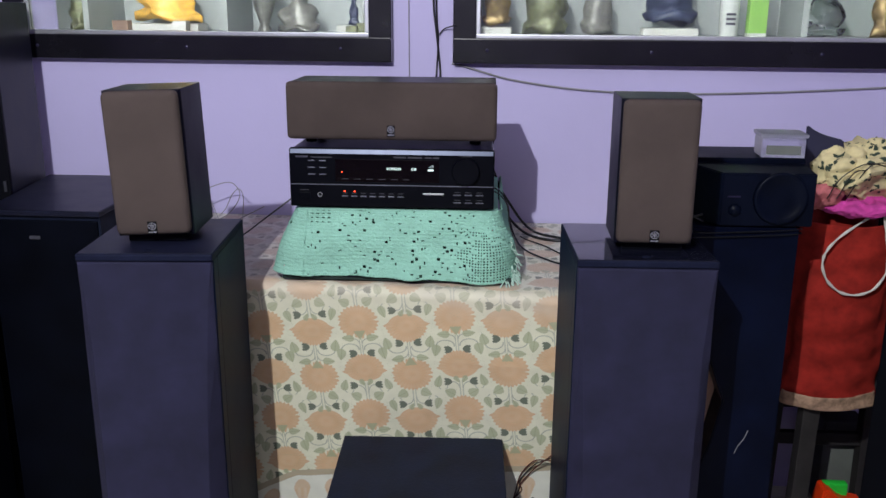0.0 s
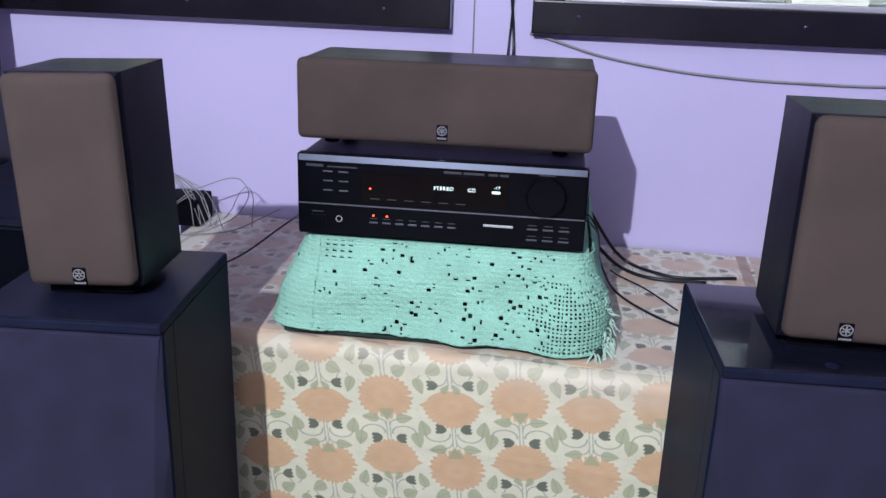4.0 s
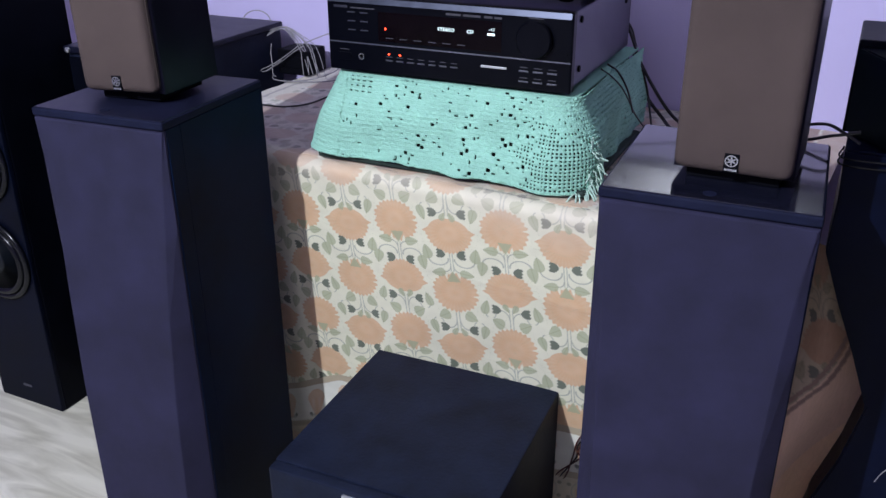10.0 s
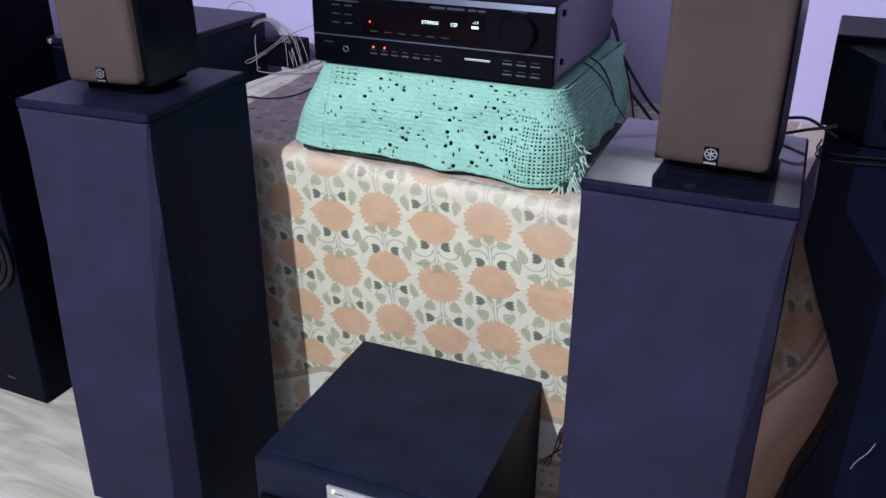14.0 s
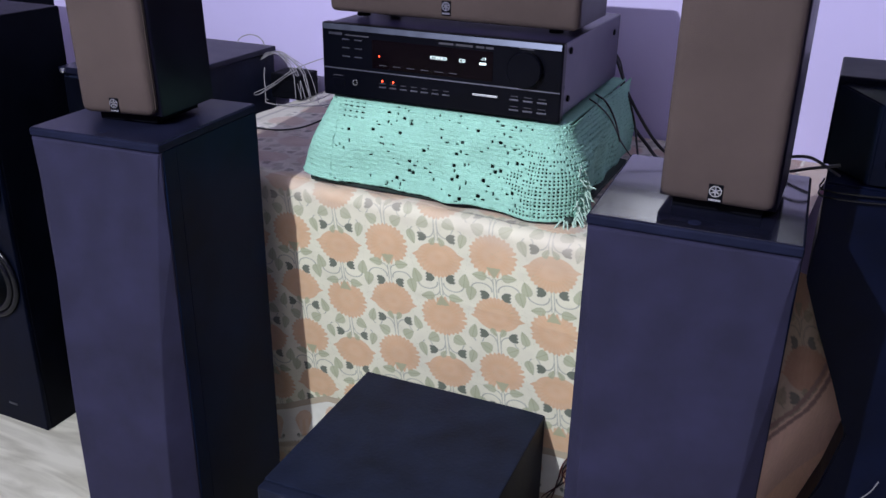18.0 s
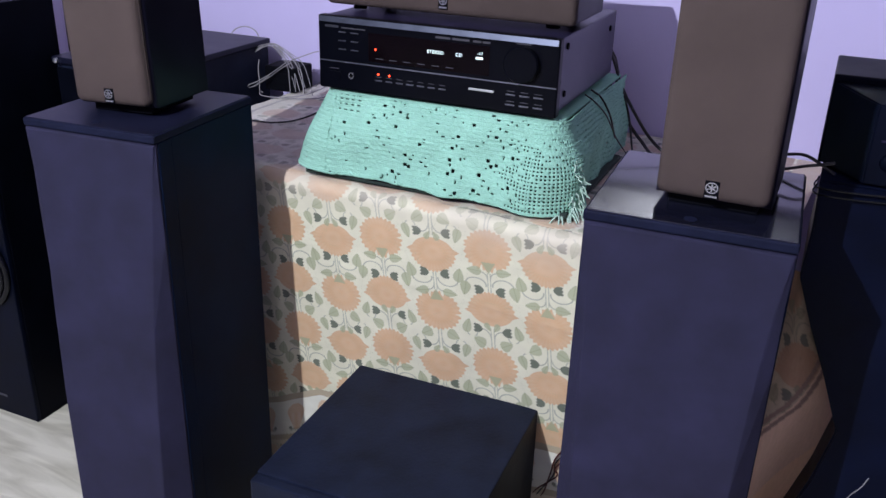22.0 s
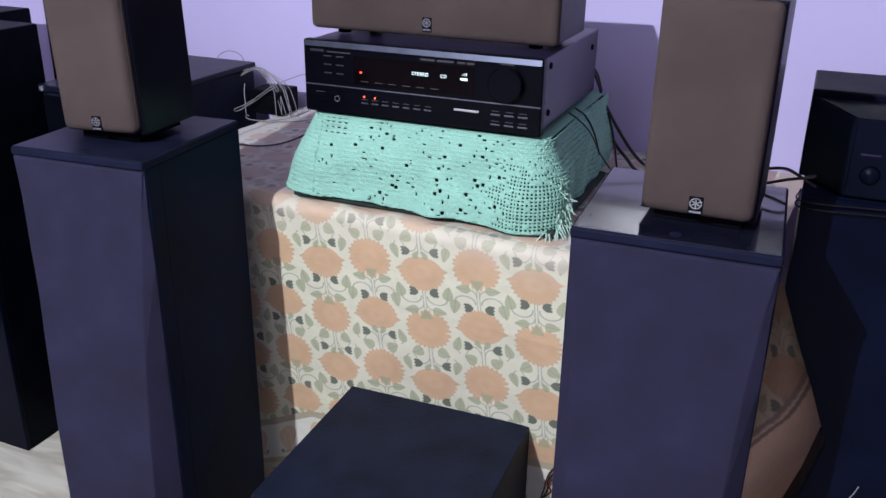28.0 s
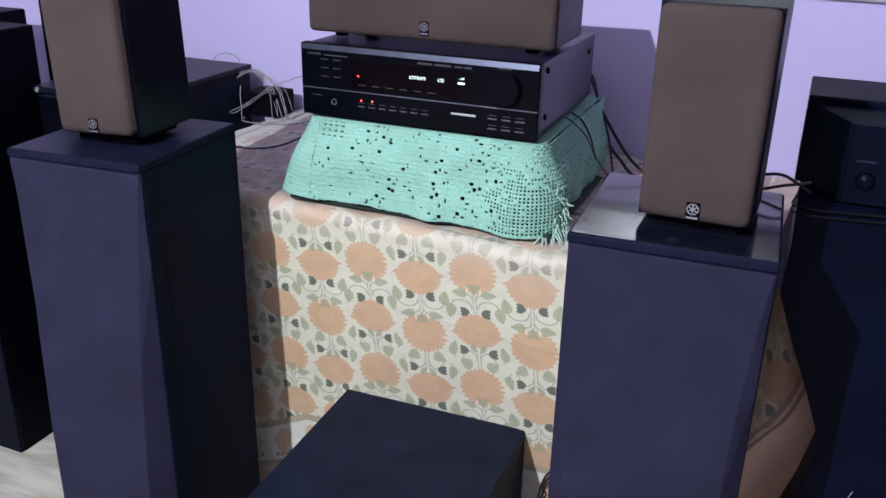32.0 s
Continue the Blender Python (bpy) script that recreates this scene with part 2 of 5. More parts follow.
FADED = mat("faded_pink_cotton", (0.42, 0.12, 0.13), 0.9, var=0.5, scale=25, bump=0.4, bscale=500)
GREENPL = mat("green_plastic", (0.03, 0.65, 0.06), 0.4)
GREYCARD = mat("grey_carton", (0.13, 0.14, 0.125), 0.7)
CLEAR = glass("clear_plastic", (0.90, 0.92, 0.95), 0.35)
PANE = glass("window_glass", (0.98, 1.0, 0.99), 0.0)
CRYSTAL = glass("crystal", (0.9, 0.95, 0.93), 0.08)
COTTON = printed("printed_cotton")
VFD = glow("cyan_display", (0.80, 1.0, 0.97), 0.95)
LED = glow("red_led", (1.0, 0.05, 0.015), 5.0)
YLED = glow("yellow_led", (0.9, 0.8, 0.2), 2.0)


# ---- mesh helpers ----
def thing(name, label, category, m=None, group="", kind=""):
    ob = tagged(new(name), label, category, group, kind)
    ob.empty_display_size = 0.05
    ob.matrix_world = m or pose(0, 0, 0)
    return ob


def part(name, bm, material, parent=None, label="", smooth=False):
    me = bpy.data.meshes.new(name)
    bm.normal_update()
    bm.to_mesh(me)
    bm.free()
    me.materials.append(material)
    if smooth:
        me.polygons.foreach_set("use_smooth", [True] * len(me.polygons))
    ob = new(name, me)
    if parent:
        ob.parent = parent
    return tagged(ob, label)


def box(x0, x1, y0, y1, z0, z1, bev=0.0, seg=2, bm=None):
    own = bmesh.new()
    bmesh.ops.create_cube(own, size=1)
    for v in own.verts:
        v.co = Vector(((x0, x1)[v.co.x > 0], (y0, y1)[v.co.y > 0], (z0, z1)[v.co.z > 0]))
    if bev:
        bmesh.ops.bevel(own, geom=own.edges[:], offset=bev, segments=seg, profile=0.6, affect="EDGES")
    return merged(bm, own)


def merged(bm, own):
    if bm is None:
        return own
    tmp = bpy.data.meshes.new("tmp")
    own.to_mesh(tmp)
    own.free()
    bm.from_mesh(tmp)
    bpy.data.meshes.remove(tmp)
    return bm


def turned(profile, centre, axis="z", seg=28, bm=None):
    """A body of revolution: profile rows of (radius, height along the axis)."""
    own = bmesh.new()
    rings = []
    for r, h in profile:
        ring = []
        for k in range(seg):
            a = 2 * math.pi * k / seg
            p = {"z": (r * math.cos(a), r * math.sin(a), h), "y": (r * math.cos(a), h, r * math.sin(a)), "x": (h, r * math.cos(a), r * math.sin(a))}[axis]
            ring.append(own.verts.new(Vector(p) + Vector(centre)))
        rings.append(ring)
    for a, b in zip(rings, rings[1:]):
        for k in range(seg):
            own.faces.new((a[k], a[(k + 1) % seg], b[(k + 1) % seg], b[k]))
    own.faces.new(rings[0])
    own.faces.new(rings[-1])
    bmesh.ops.recalc_face_normals(own, faces=own.faces[:])
    return merged(bm, own)


def smoothed(points, steps=8):
    """A Catmull-Rom curve through the points."""
    p = [Vector(q) for q in points]
    p = [2 * p[0] - p[1], *p, 2 * p[-1] - p[-2]]
    out = []
    for a, b, c, d in zip(p, p[1:], p[2:], p[3:]):
        for k in range(steps):
            t = k / steps
            out.append(0.5 * (2 * b + (c - a) * t + (2 * a - 5 * b + 4 * c - d) * t * t + (3 * b - a - 3 * c + d) * t**3))
    return out + [p[-2]]


def tube(points, r, seg=7, steps=8, bm=None, taper=1.0):
    own = bmesh.new()
    path = smoothed(points, steps)
    rings = []
    for k, q in enumerate(path):
        way = (path[min(k + 1, len(path) - 1)] - path[max(k - 1, 0)]).normalized()
        side = way.cross(Vector((0.31, 0.2, 0.93))).normalized()
        up = side.cross(way)
        rr = r * (1 + (taper - 1) * k / (len(path) - 1))
        rings.append([own.verts.new(q + rr * (math.cos(2 * math.pi * j / seg) * side + math.sin(2 * math.pi * j / seg) * up)) for j in range(seg)])
    for a, b in zip(rings, rings[1:]):
        for j in range(seg):
            own.faces.new((a[j], a[(j + 1) % seg], b[(j + 1) % seg], b[j]))
    own.faces.new(rings[0])
    own.faces.new(rings[-1])
    bmesh.ops.recalc_face_normals(own, faces=own.faces[:])
    return merged(bm, own)


def wedge(x0, x1, yb, top, low, z0, z1, bev=0.004):
    """A slab on the plane yb that stands out by top at z1 and by low at z0."""
    own = bmesh.new()
    bmesh.ops.create_cube(own, size=1)
    for v in own.verts:
        up = v.co.z > 0
        v.co = Vector(((x0, x1)[v.co.x > 0], yb if v.co.y > 0 else yb - (top if up else low), (z0, z1)[up]))
    bmesh.ops.bevel(own, geom=own.edges[:], offset=bev, segments=2, affect="EDGES")
    return own


def prism(outline, y0, y1, bev=0.0):
    """An outline of (x, z) drawn out from y0 to y1."""
    own = bmesh.new()
    a = [own.verts.new((x, y0, z)) for x, z in outline]
    b = [own.verts.new((x, y1, z)) for x, z in outline]
    own.faces.new(a)
    own.faces.new(b[::-1])
    for k in range(len(a)):
        own.faces.new((a[k], b[k], b[(k + 1) % len(a)], a[(k + 1) % len(a)]))
    bmesh.ops.recalc_face_normals(own, faces=own.faces[:])
    if bev:
        bmesh.ops.bevel(own, geom=own.edges[:], offset=bev, segments=2, affect="EDGES")
    return own


def sheet(name, grid, material, parent=None, colours=None, label="", keep=None):
    """A mesh of quads through an array of points; keep marks the cells that are there."""
    n, k = grid.shape[:2]
    me = bpy.data.meshes.new(name)
    i, j = np.meshgrid(np.arange(n - 1), np.arange(k - 1), indexing="ij")
    quads = np.stack([i * k + j, (i + 1) * k + j, (i + 1) * k + j + 1, i * k + j + 1], -1).reshape(-1, 4)
    if keep is not None:
        quads = quads[keep.ravel()]
    me.vertices.add(n * k)
    me.vertices.foreach_set("co", grid.reshape(-1).astype(np.float32))
    me.loops.add(quads.size)
    me.loops.foreach_set("vertex_index", quads.reshape(-1).astype(np.int32))
    me.polygons.add(len(quads))
    me.polygons.foreach_set("loop_start", np.arange(0, quads.size, 4, dtype=np.int32))
    me.polygons.foreach_set("use_smooth", np.ones(len(quads), dtype=bool))
    me.update(calc_edges=True)
    if colours is not None:
        at = me.attributes.new("print", "FLOAT_COLOR", "POINT")
        at.data.foreach_set("color", np.concatenate([colours, np.ones((n, k, 1))], -1).reshape(-1).astype(np.float32))
    me.materials.append(material)
    ob = new(name, me)
    if parent:
        ob.parent = parent
    return tagged(ob, label)


def words(name, text, size, at, parent, material, depth=0.0004):
    """Raised letters on a face that looks towards -y."""
    c = bpy.data.curves.new(name, "FONT")
    c.body, c.size, c.extrude, c.align_x, c.align_y = text, size, depth, "CENTER", "CENTER"
    c.resolution_u, c.space_character = 3, 1.18
    tmp = bpy.data.objects.new("tmp", c)
    me = bpy.data.meshes.new_from_object(tmp)
    bpy.data.objects.remove(tmp)
    me.materials.append(material)
    ob = new(name, me)
    ob.parent = parent
    ob.matrix_basis = pose(*at, 90, 0, 0)
    return ob


def lumpy(bm, amount, scale, seed=0):
    for v in bm.verts:
        v.co += amount * noise.noise_vector(v.co * scale + Vector((seed, 3 * seed, 7)))
    return bm


# ---- the room ----
def structure(name, bm, material, label, smooth=False):
    return tagged(part(name, bm, material, None, "", smooth), label, name.split("_")[0], kind="structure")


structure("floor", box(-3.5, 3.5, -5.1, 0.9, -0.1, 0), FLOOR, "pale grey-green veined marble floor")
WALLY = 0.565
AT_WALL = pose(0.1, WALLY, 0, 0, 0, -2.5) @ pose(-0.1, -WALLY, 0)
wall = box(-3.55, 3.55, WALLY, 0.7, 0, 1.235)
for x0, x1 in ((-3.5, -0.84), (0.13, 0.355), (2.0, 3.5)):
    box(x0, x1, WALLY, 0.7, 1.235, 1.95, bm=wall)
box(-3.5, 3.5, WALLY, 0.7, 1.95, 3.1, bm=wall)
structure("wall_north", wall, PAINT, "lavender painted wall with two built-in display cases").matrix_world = AT_WALL
structure("wall_south", box(-3.5, 3.5, -5.2, -5.1, 0, 3.1), DIMWALL, "unseen wall, darkened and tinted violet to cut bounce light")
structure("wall_west", box(-3.6, -3.5, -5.2, 0.9, 0, 3.1), DIMWALL, "unseen wall, darkened and tinted violet to cut bounce light")
structure("wall_east", box(3.5, 3.6, -5.2, 0.9, 0, 3.1), DIMWALL, "unseen wall, darkened and tinted violet to cut bounce light")
structure("ceiling", box(-3.6, 3.6, -5.2, 0.9, 3.1, 3.2), CEIL, "unseen ceiling, darkened to cut bounce light")


# ---- display cases in the wall ----
def display_case(x0, x1, dividers):
    z0, z1, w = 1.198, 1.99, 0.06
    c = thing("display_case", "black-framed glass display case with a white interior, built into the wall", "display case", AT_WALL, group="wall display cases")
    part("bottom_rail", box(x0, x1, 0.532, WALLY + 0.02, z0, z0 + w + 0.004, 0.003), FRAMEBLK, c)
    part("top_rail", box(x0, x1, 0.532, WALLY + 0.02, z1 - w, z1, 0.003), FRAMEBLK, c)
    part("stile", box(x0, x0 + w, 0.534, WALLY + 0.02, z0 + w, z1 - w, 0.003), FRAMEBLK, c)
    part("stile", box(x1 - w, x1, 0.534, WALLY + 0.02, z0 + w, z1 - w, 0.003), FRAMEBLK, c)
    i0, i1, a, b = x0 + w, x1 - w, z0 + w + 0.004, z1 - w
    t = 0.011
    part("trim_rail", box(i0, i1, 0.536, 0.560, a, a + t, 0.002), ALU, c, "bright aluminium trim")
    part("trim_rail", box(i0, i1, 0.536, 0.560, b - t, b, 0.002), ALU, c, "bright aluminium trim")
    part("trim_stile", box(i0, i0 + t, 0.538, 0.560, a + t, b - t, 0.002), ALU, c, "bright aluminium trim")
    part("trim_stile", box(i1 - t, i1, 0.538, 0.560, a + t, b - t, 0.002), ALU, c, "bright aluminium trim")
    part("back_panel", box(i0, i1, 0.80, 0.82, a, b), SHELFW, c)
    part("case_floor", box(i0, i1, 0.562, 0.80, a - 0.01, a + 0.006), SHELFW, c)
    part("case_roof", box(i0, i1, 0.562, 0.80, b - 0.006, b + 0.01), SHELFW, c)
    part("end_panel", box(i0 - 0.012, i0, 0.586, 0.82, a, b), SHELFW, c)
    part("end_panel", box(i1, i1 + 0.012, 0.586, 0.82, a, b), SHELFW, c)
    for x in dividers:
        part("divider", box(x - 0.008, x + 0.008, 0.575, 0.80, a + 0.006, b - 0.006), SHELFW, c)
    pane = part("glass_pane", box(i0 + t, i1 - t, 0.546, 0.550, a + t, b - t), PANE, c)
    pane.visible_shadow = False
    for x in np.arange(x0 + 0.09, x1, 0.42):
        part("screw", turned([(0.0045, 0.0), (0.004, -0.002), (0.001, -0.003)], (x, 0.532, z0 + 0.034), "y", 12), STEEL, c)
    return c


display_case(-0.905, 0.16, (-0.69, -0.30))
display_case(0.322, 2.03, (1.215,))
SHELF = 1.268


def figurine(label, x, w, h, material, seed, y=0.67, base=None, squash=0.7):
    """A small ornament: a plain rounded, lumpy body."""
    rows = [(0.50, 0), (0.52, 0.10), (0.40, 0.16), (0.47, 0.34), (0.40, 0.52), (0.30, 0.64), (0.20, 0.72), (0.24, 0.82), (0.20, 0.94), (0.05, 1.0)]
    z0 = SHELF + (0.022 if base else 0)
    bm = turned([(r * w, q * h) for r, q in rows], (0, 0, 0), "z", 22)
    for v in bm.verts:
        v.co.y *= squash
    bmesh.ops.subdivide_edges(bm, edges=bm.edges[:], cuts=1)
    lumpy(bm, w * 0.16, 2.6 / w, seed)
    low = min(v.co.z for v in bm.verts)
    for v in bm.verts:
        v.co += Vector((x, y, z0 - low))
    ob = part("figurine", bm, material, None, "", True)
    tagged(ob, label, "figurine", "ornaments in the cases").matrix_world = AT_WALL
    if base:
        tagged(part("display_block", box(x - w * 0.55, x + w * 0.55, y - 0.04, y + 0.04, SHELF, SHELF + 0.021, 0.002), base), "small varnished block under an ornament in the case", "block", "blocks in the cases").matrix_world = AT_WALL


figurine("dark green rounded ornament on the case floor", -0.76, 0.055, 0.12, OLIVE, 1)
figurine("gilded yellow and orange ornament on blocks", -0.50, 0.19, 0.16, GOLD, 2, base=PALEBLOCK, squash=0.35)
figurine("grey-green crouching ornament in the case", -0.12, 0.12, 0.10, PEWTER, 4)
figurine("dark blue narrow ornament on a block", 0.045, 0.028, 0.08, INDIGO, 5, y=0.62, base=OLIVE)
figurine("antique bronze seated ornament on a pale block", 0.43, 0.075, 0.15, BRONZE, 6, y=0.64, base=PALEBLOCK)
figurine("olive bronze ornament with a draped outline", 0.56, 0.115, 0.20, OLIVE, 7, y=0.65)
figurine("green-grey ornament behind the glass", 0.70, 0.085, 0.16, PEWTER, 8)
figurine("dark blue-black ornament on a grey block", 0.89, 0.13, 0.18, INDIGO, 9, base=PALEBLOCK)
figurine("clear crystal ornament in the case", 1.29, 0.10, 0.13, CRYSTAL, 10)
figurine("bronze standing ornament on the case floor", 1.43, 0.065, 0.20, BRONZE, 11, y=0.64)
for x0, x1, y0, h, m, what in ((-0.63, -0.585, 0.60, 0.03, BLOCKW, "brown"), (-0.455, -0.415, 0.59, 0.03, PALEBLOCK, "grey"), (0.0, 0.03, 0.60, 0.022, PALEBLOCK, "pale"), (0.055, 0.085, 0.60, 0.028, OLIVE, "olive")):
    tagged(part("display_block", box(x0, x1, y0, y0 + 0.03, SHELF, SHELF + h, 0.002), m), what + " varnished block on the case floor", "block", "blocks in the cases").matrix_world = AT_WALL
vase = thing("vase", "silver tapered vase standing in the display case", "vase", AT_WALL @ pose(-0.215, 0.66, SHELF))
part("body", turned([(0.018, 0), (0.02, 0.006), (0.012, 0.02), (0.022, 0.05), (0.034, 0.09), (0.036, 0.13), (0.03, 0.17), (0.001, 0.172)], (0, 0, 0)), PEWTER, vase, smooth=True)
bottle = thing("bottle", "white plastic bottle with dark print bars", "bottle", AT_WALL @ pose(1.035, 0.62, SHELF + 0.012))
part("body", turned([(0.02, -0.012), (0.024, -0.008), (0.024, 0.10), (0.012, 0.12), (0.001, 0.121)], (0, 0, 0)), WHITEPL, bottle, smooth=True)
for k in range(3):
    part("print_bar", box(-0.012, 0.012, -0.0255, -0.0245, 0.02 + 0.012 * k, 0.026 + 0.012 * k), DIMINK, bottle)
carton = thing("carton", "lime green slim carton in the display case", "carton", AT_WALL @ pose(1.105, 0.62, SHELF, 0, 0, 8))
part("sleeve", box(-0.024, 0.024, -0.012, 0.012, 0.002, 0.16, 0.002), LIME, carton)
part("foot_band", box(-0.0245, 0.0245, -0.0125, 0.0125, 0, 0.012, 0.001), WHITEPL, carton)
tagged(part("carton", box(1.50, 1.56, 0.60, 0.66, SHELF, SHELF + 0.14, 0.002), GREENPL), "green carton at the end of the case", "carton").matrix_world = AT_WALL


# ---- floral tablecloth on the table ----
COLUMN, ROW = 0.1048, 0.1109


def flower_column(x, z, ink):
    """Paints one column of the print, mirrored about its axis: x from the axis, z from the centre of the onion flower; the round flower stands a row below."""
    ax, a = abs(x), np.arctan2(z - 0.003, x)
    bowl = np.hypot(x / 0.0450, (z - 0.003) / 0.0385) - 0.035 * np.cos(a * 31)
    dome = np.hypot(x / 0.0420, (z - 0.003) / 0.0270)
    r = np.where(z > 0.003, dome, bowl)
    tip = (ax > 0.028) & (abs(z - 0.0050) < 0.0068 * np.clip((0.0520 - ax) / 0.014, 0, 1))
    r = np.where(tip, np.minimum(r, 0.9), r)
    onion = np.clip((1.0 - r) * 22, 0, 1) * (0.93 + 0.045 * np.cos(a * 31) * np.clip(r, 0, 1) + 0.04 * np.cos(r * 11))
    zr = z + ROW
    b = np.arctan2(zr, x)
    r = np.hypot(x / 0.0445, zr / 0.0385)
    edge = 1.0 + 0.045 * np.cos(b * 27) + 0.012 * np.cos(b * 9 + 1) - 0.24 * np.exp(-(((ax - 0.0125) / 0.0026) ** 2)) * (zr > 0.014)
    edge = edge - 0.16 * np.exp(-(((zr + 0.004) / 0.0016) ** 2)) * (ax > 0.03)
    disc = np.clip((edge - r) * 22, 0, 1) * (0.93 + 0.045 * np.cos(b * 27) * np.clip(r, 0, 1) + 0.04 * np.cos(r * 11))

    def leaf(lx, lz, tilt, long, broad):
        c, t = math.cos(tilt), math.sin(tilt)
        p, q = (ax - lx) * c + (z - lz) * t, -(ax - lx) * t + (z - lz) * c
        shape = broad * np.sqrt(np.clip(1 - (p / long) ** 2, 0, 1)) * (1 - 0.45 * p / long) + 0.0005 * np.cos(p * 2400)
        vein = 0.25 * np.clip((0.0009 - abs(q)) * 2500, 0, 1) + 0.16 * np.clip((abs(q) - shape + 0.0016) * 1500, 0, 1)
        return np.clip((shape - abs(q)) * 1300, 0, 1) * (0.80 + vein)

    def bud(bx, bz, tilt):
        c, t = math.cos(tilt), math.sin(tilt)
        p, q = (ax - bx) * c + (z - bz) * t, -(ax - bx) * t + (z - bz) * c
        front = 0.0074 + 0.0013 * np.cos(q * 1050)
        half = 0.0086 * np.clip((p + 0.0095) / 0.0075, 0, 1) ** 0.5 + 0.0014 * np.clip((p - 0.003) / 0.005, 0, 1)
        return np.clip((half - abs(q)) * 1500, 0, 1) * np.clip((front - p) * 1500, 0, 1)

    def arc(cx, cz, rx, rz, keep):
        far = (np.hypot((ax - cx) / rx, (z - cz) / rz) - 1) * min(rx, rz)
        return np.clip((0.0013 - abs(far)) * 1400, 0, 1) * keep

    def line(off, keep):
        return np.clip((0.0012 - abs(off)) * 1400, 0, 1) * keep

    calyx = np.clip(((-0.068 - z) * 0.62 - ax) * 900, 0, 1) * (z > -0.090) * 0.85
    leaves = [leaf(0.0470, -0.0365, 1.35, 0.0135, 0.0098), leaf(0.0275, -0.0735, -0.1, 0.0135, 0.0076), leaf(0.0085, 0.0325, 2.1, 0.0085, 0.0056)]
    leaves += [leaf(0.0490, 0.0365, -1.9, 0.0140, 0.0082), leaf(0.0262, 0.0640, -0.5, 0.0125, 0.0102), leaf(0.0262, 0.0640 - 2 * ROW, -0.5, 0.0125, 0.0102), calyx]
    stems = [arc(0.0255, -0.047, 0.0195, 0.0130, z < -0.045), arc(0.0155, -0.060, 0.0125, 0.0115, (ax < 0.0155) & (z < -0.060)), line(ax - 0.0026, (z < -0.034) & (z > -0.070))]
    stems += [arc(0.0400, 0.0470, 0.0100, 0.0100, z > 0.047), arc(0.0190, 0.0560, 0.0155, 0.0175, (ax < 0.019) & (z < 0.056)), line(ax - 0.0030, (z > 0.034) | (z < -0.145))]
    buds = np.maximum(bud(0.0205, -0.0375, 0.08), bud(0.0285, 0.0385, -0.05))
    for k, some in (("flower", [onion, disc]), ("leaf", leaves), ("stem", stems), ("bud", [buds])):
        ink[k] = np.maximum.reduce([ink[k], *some])


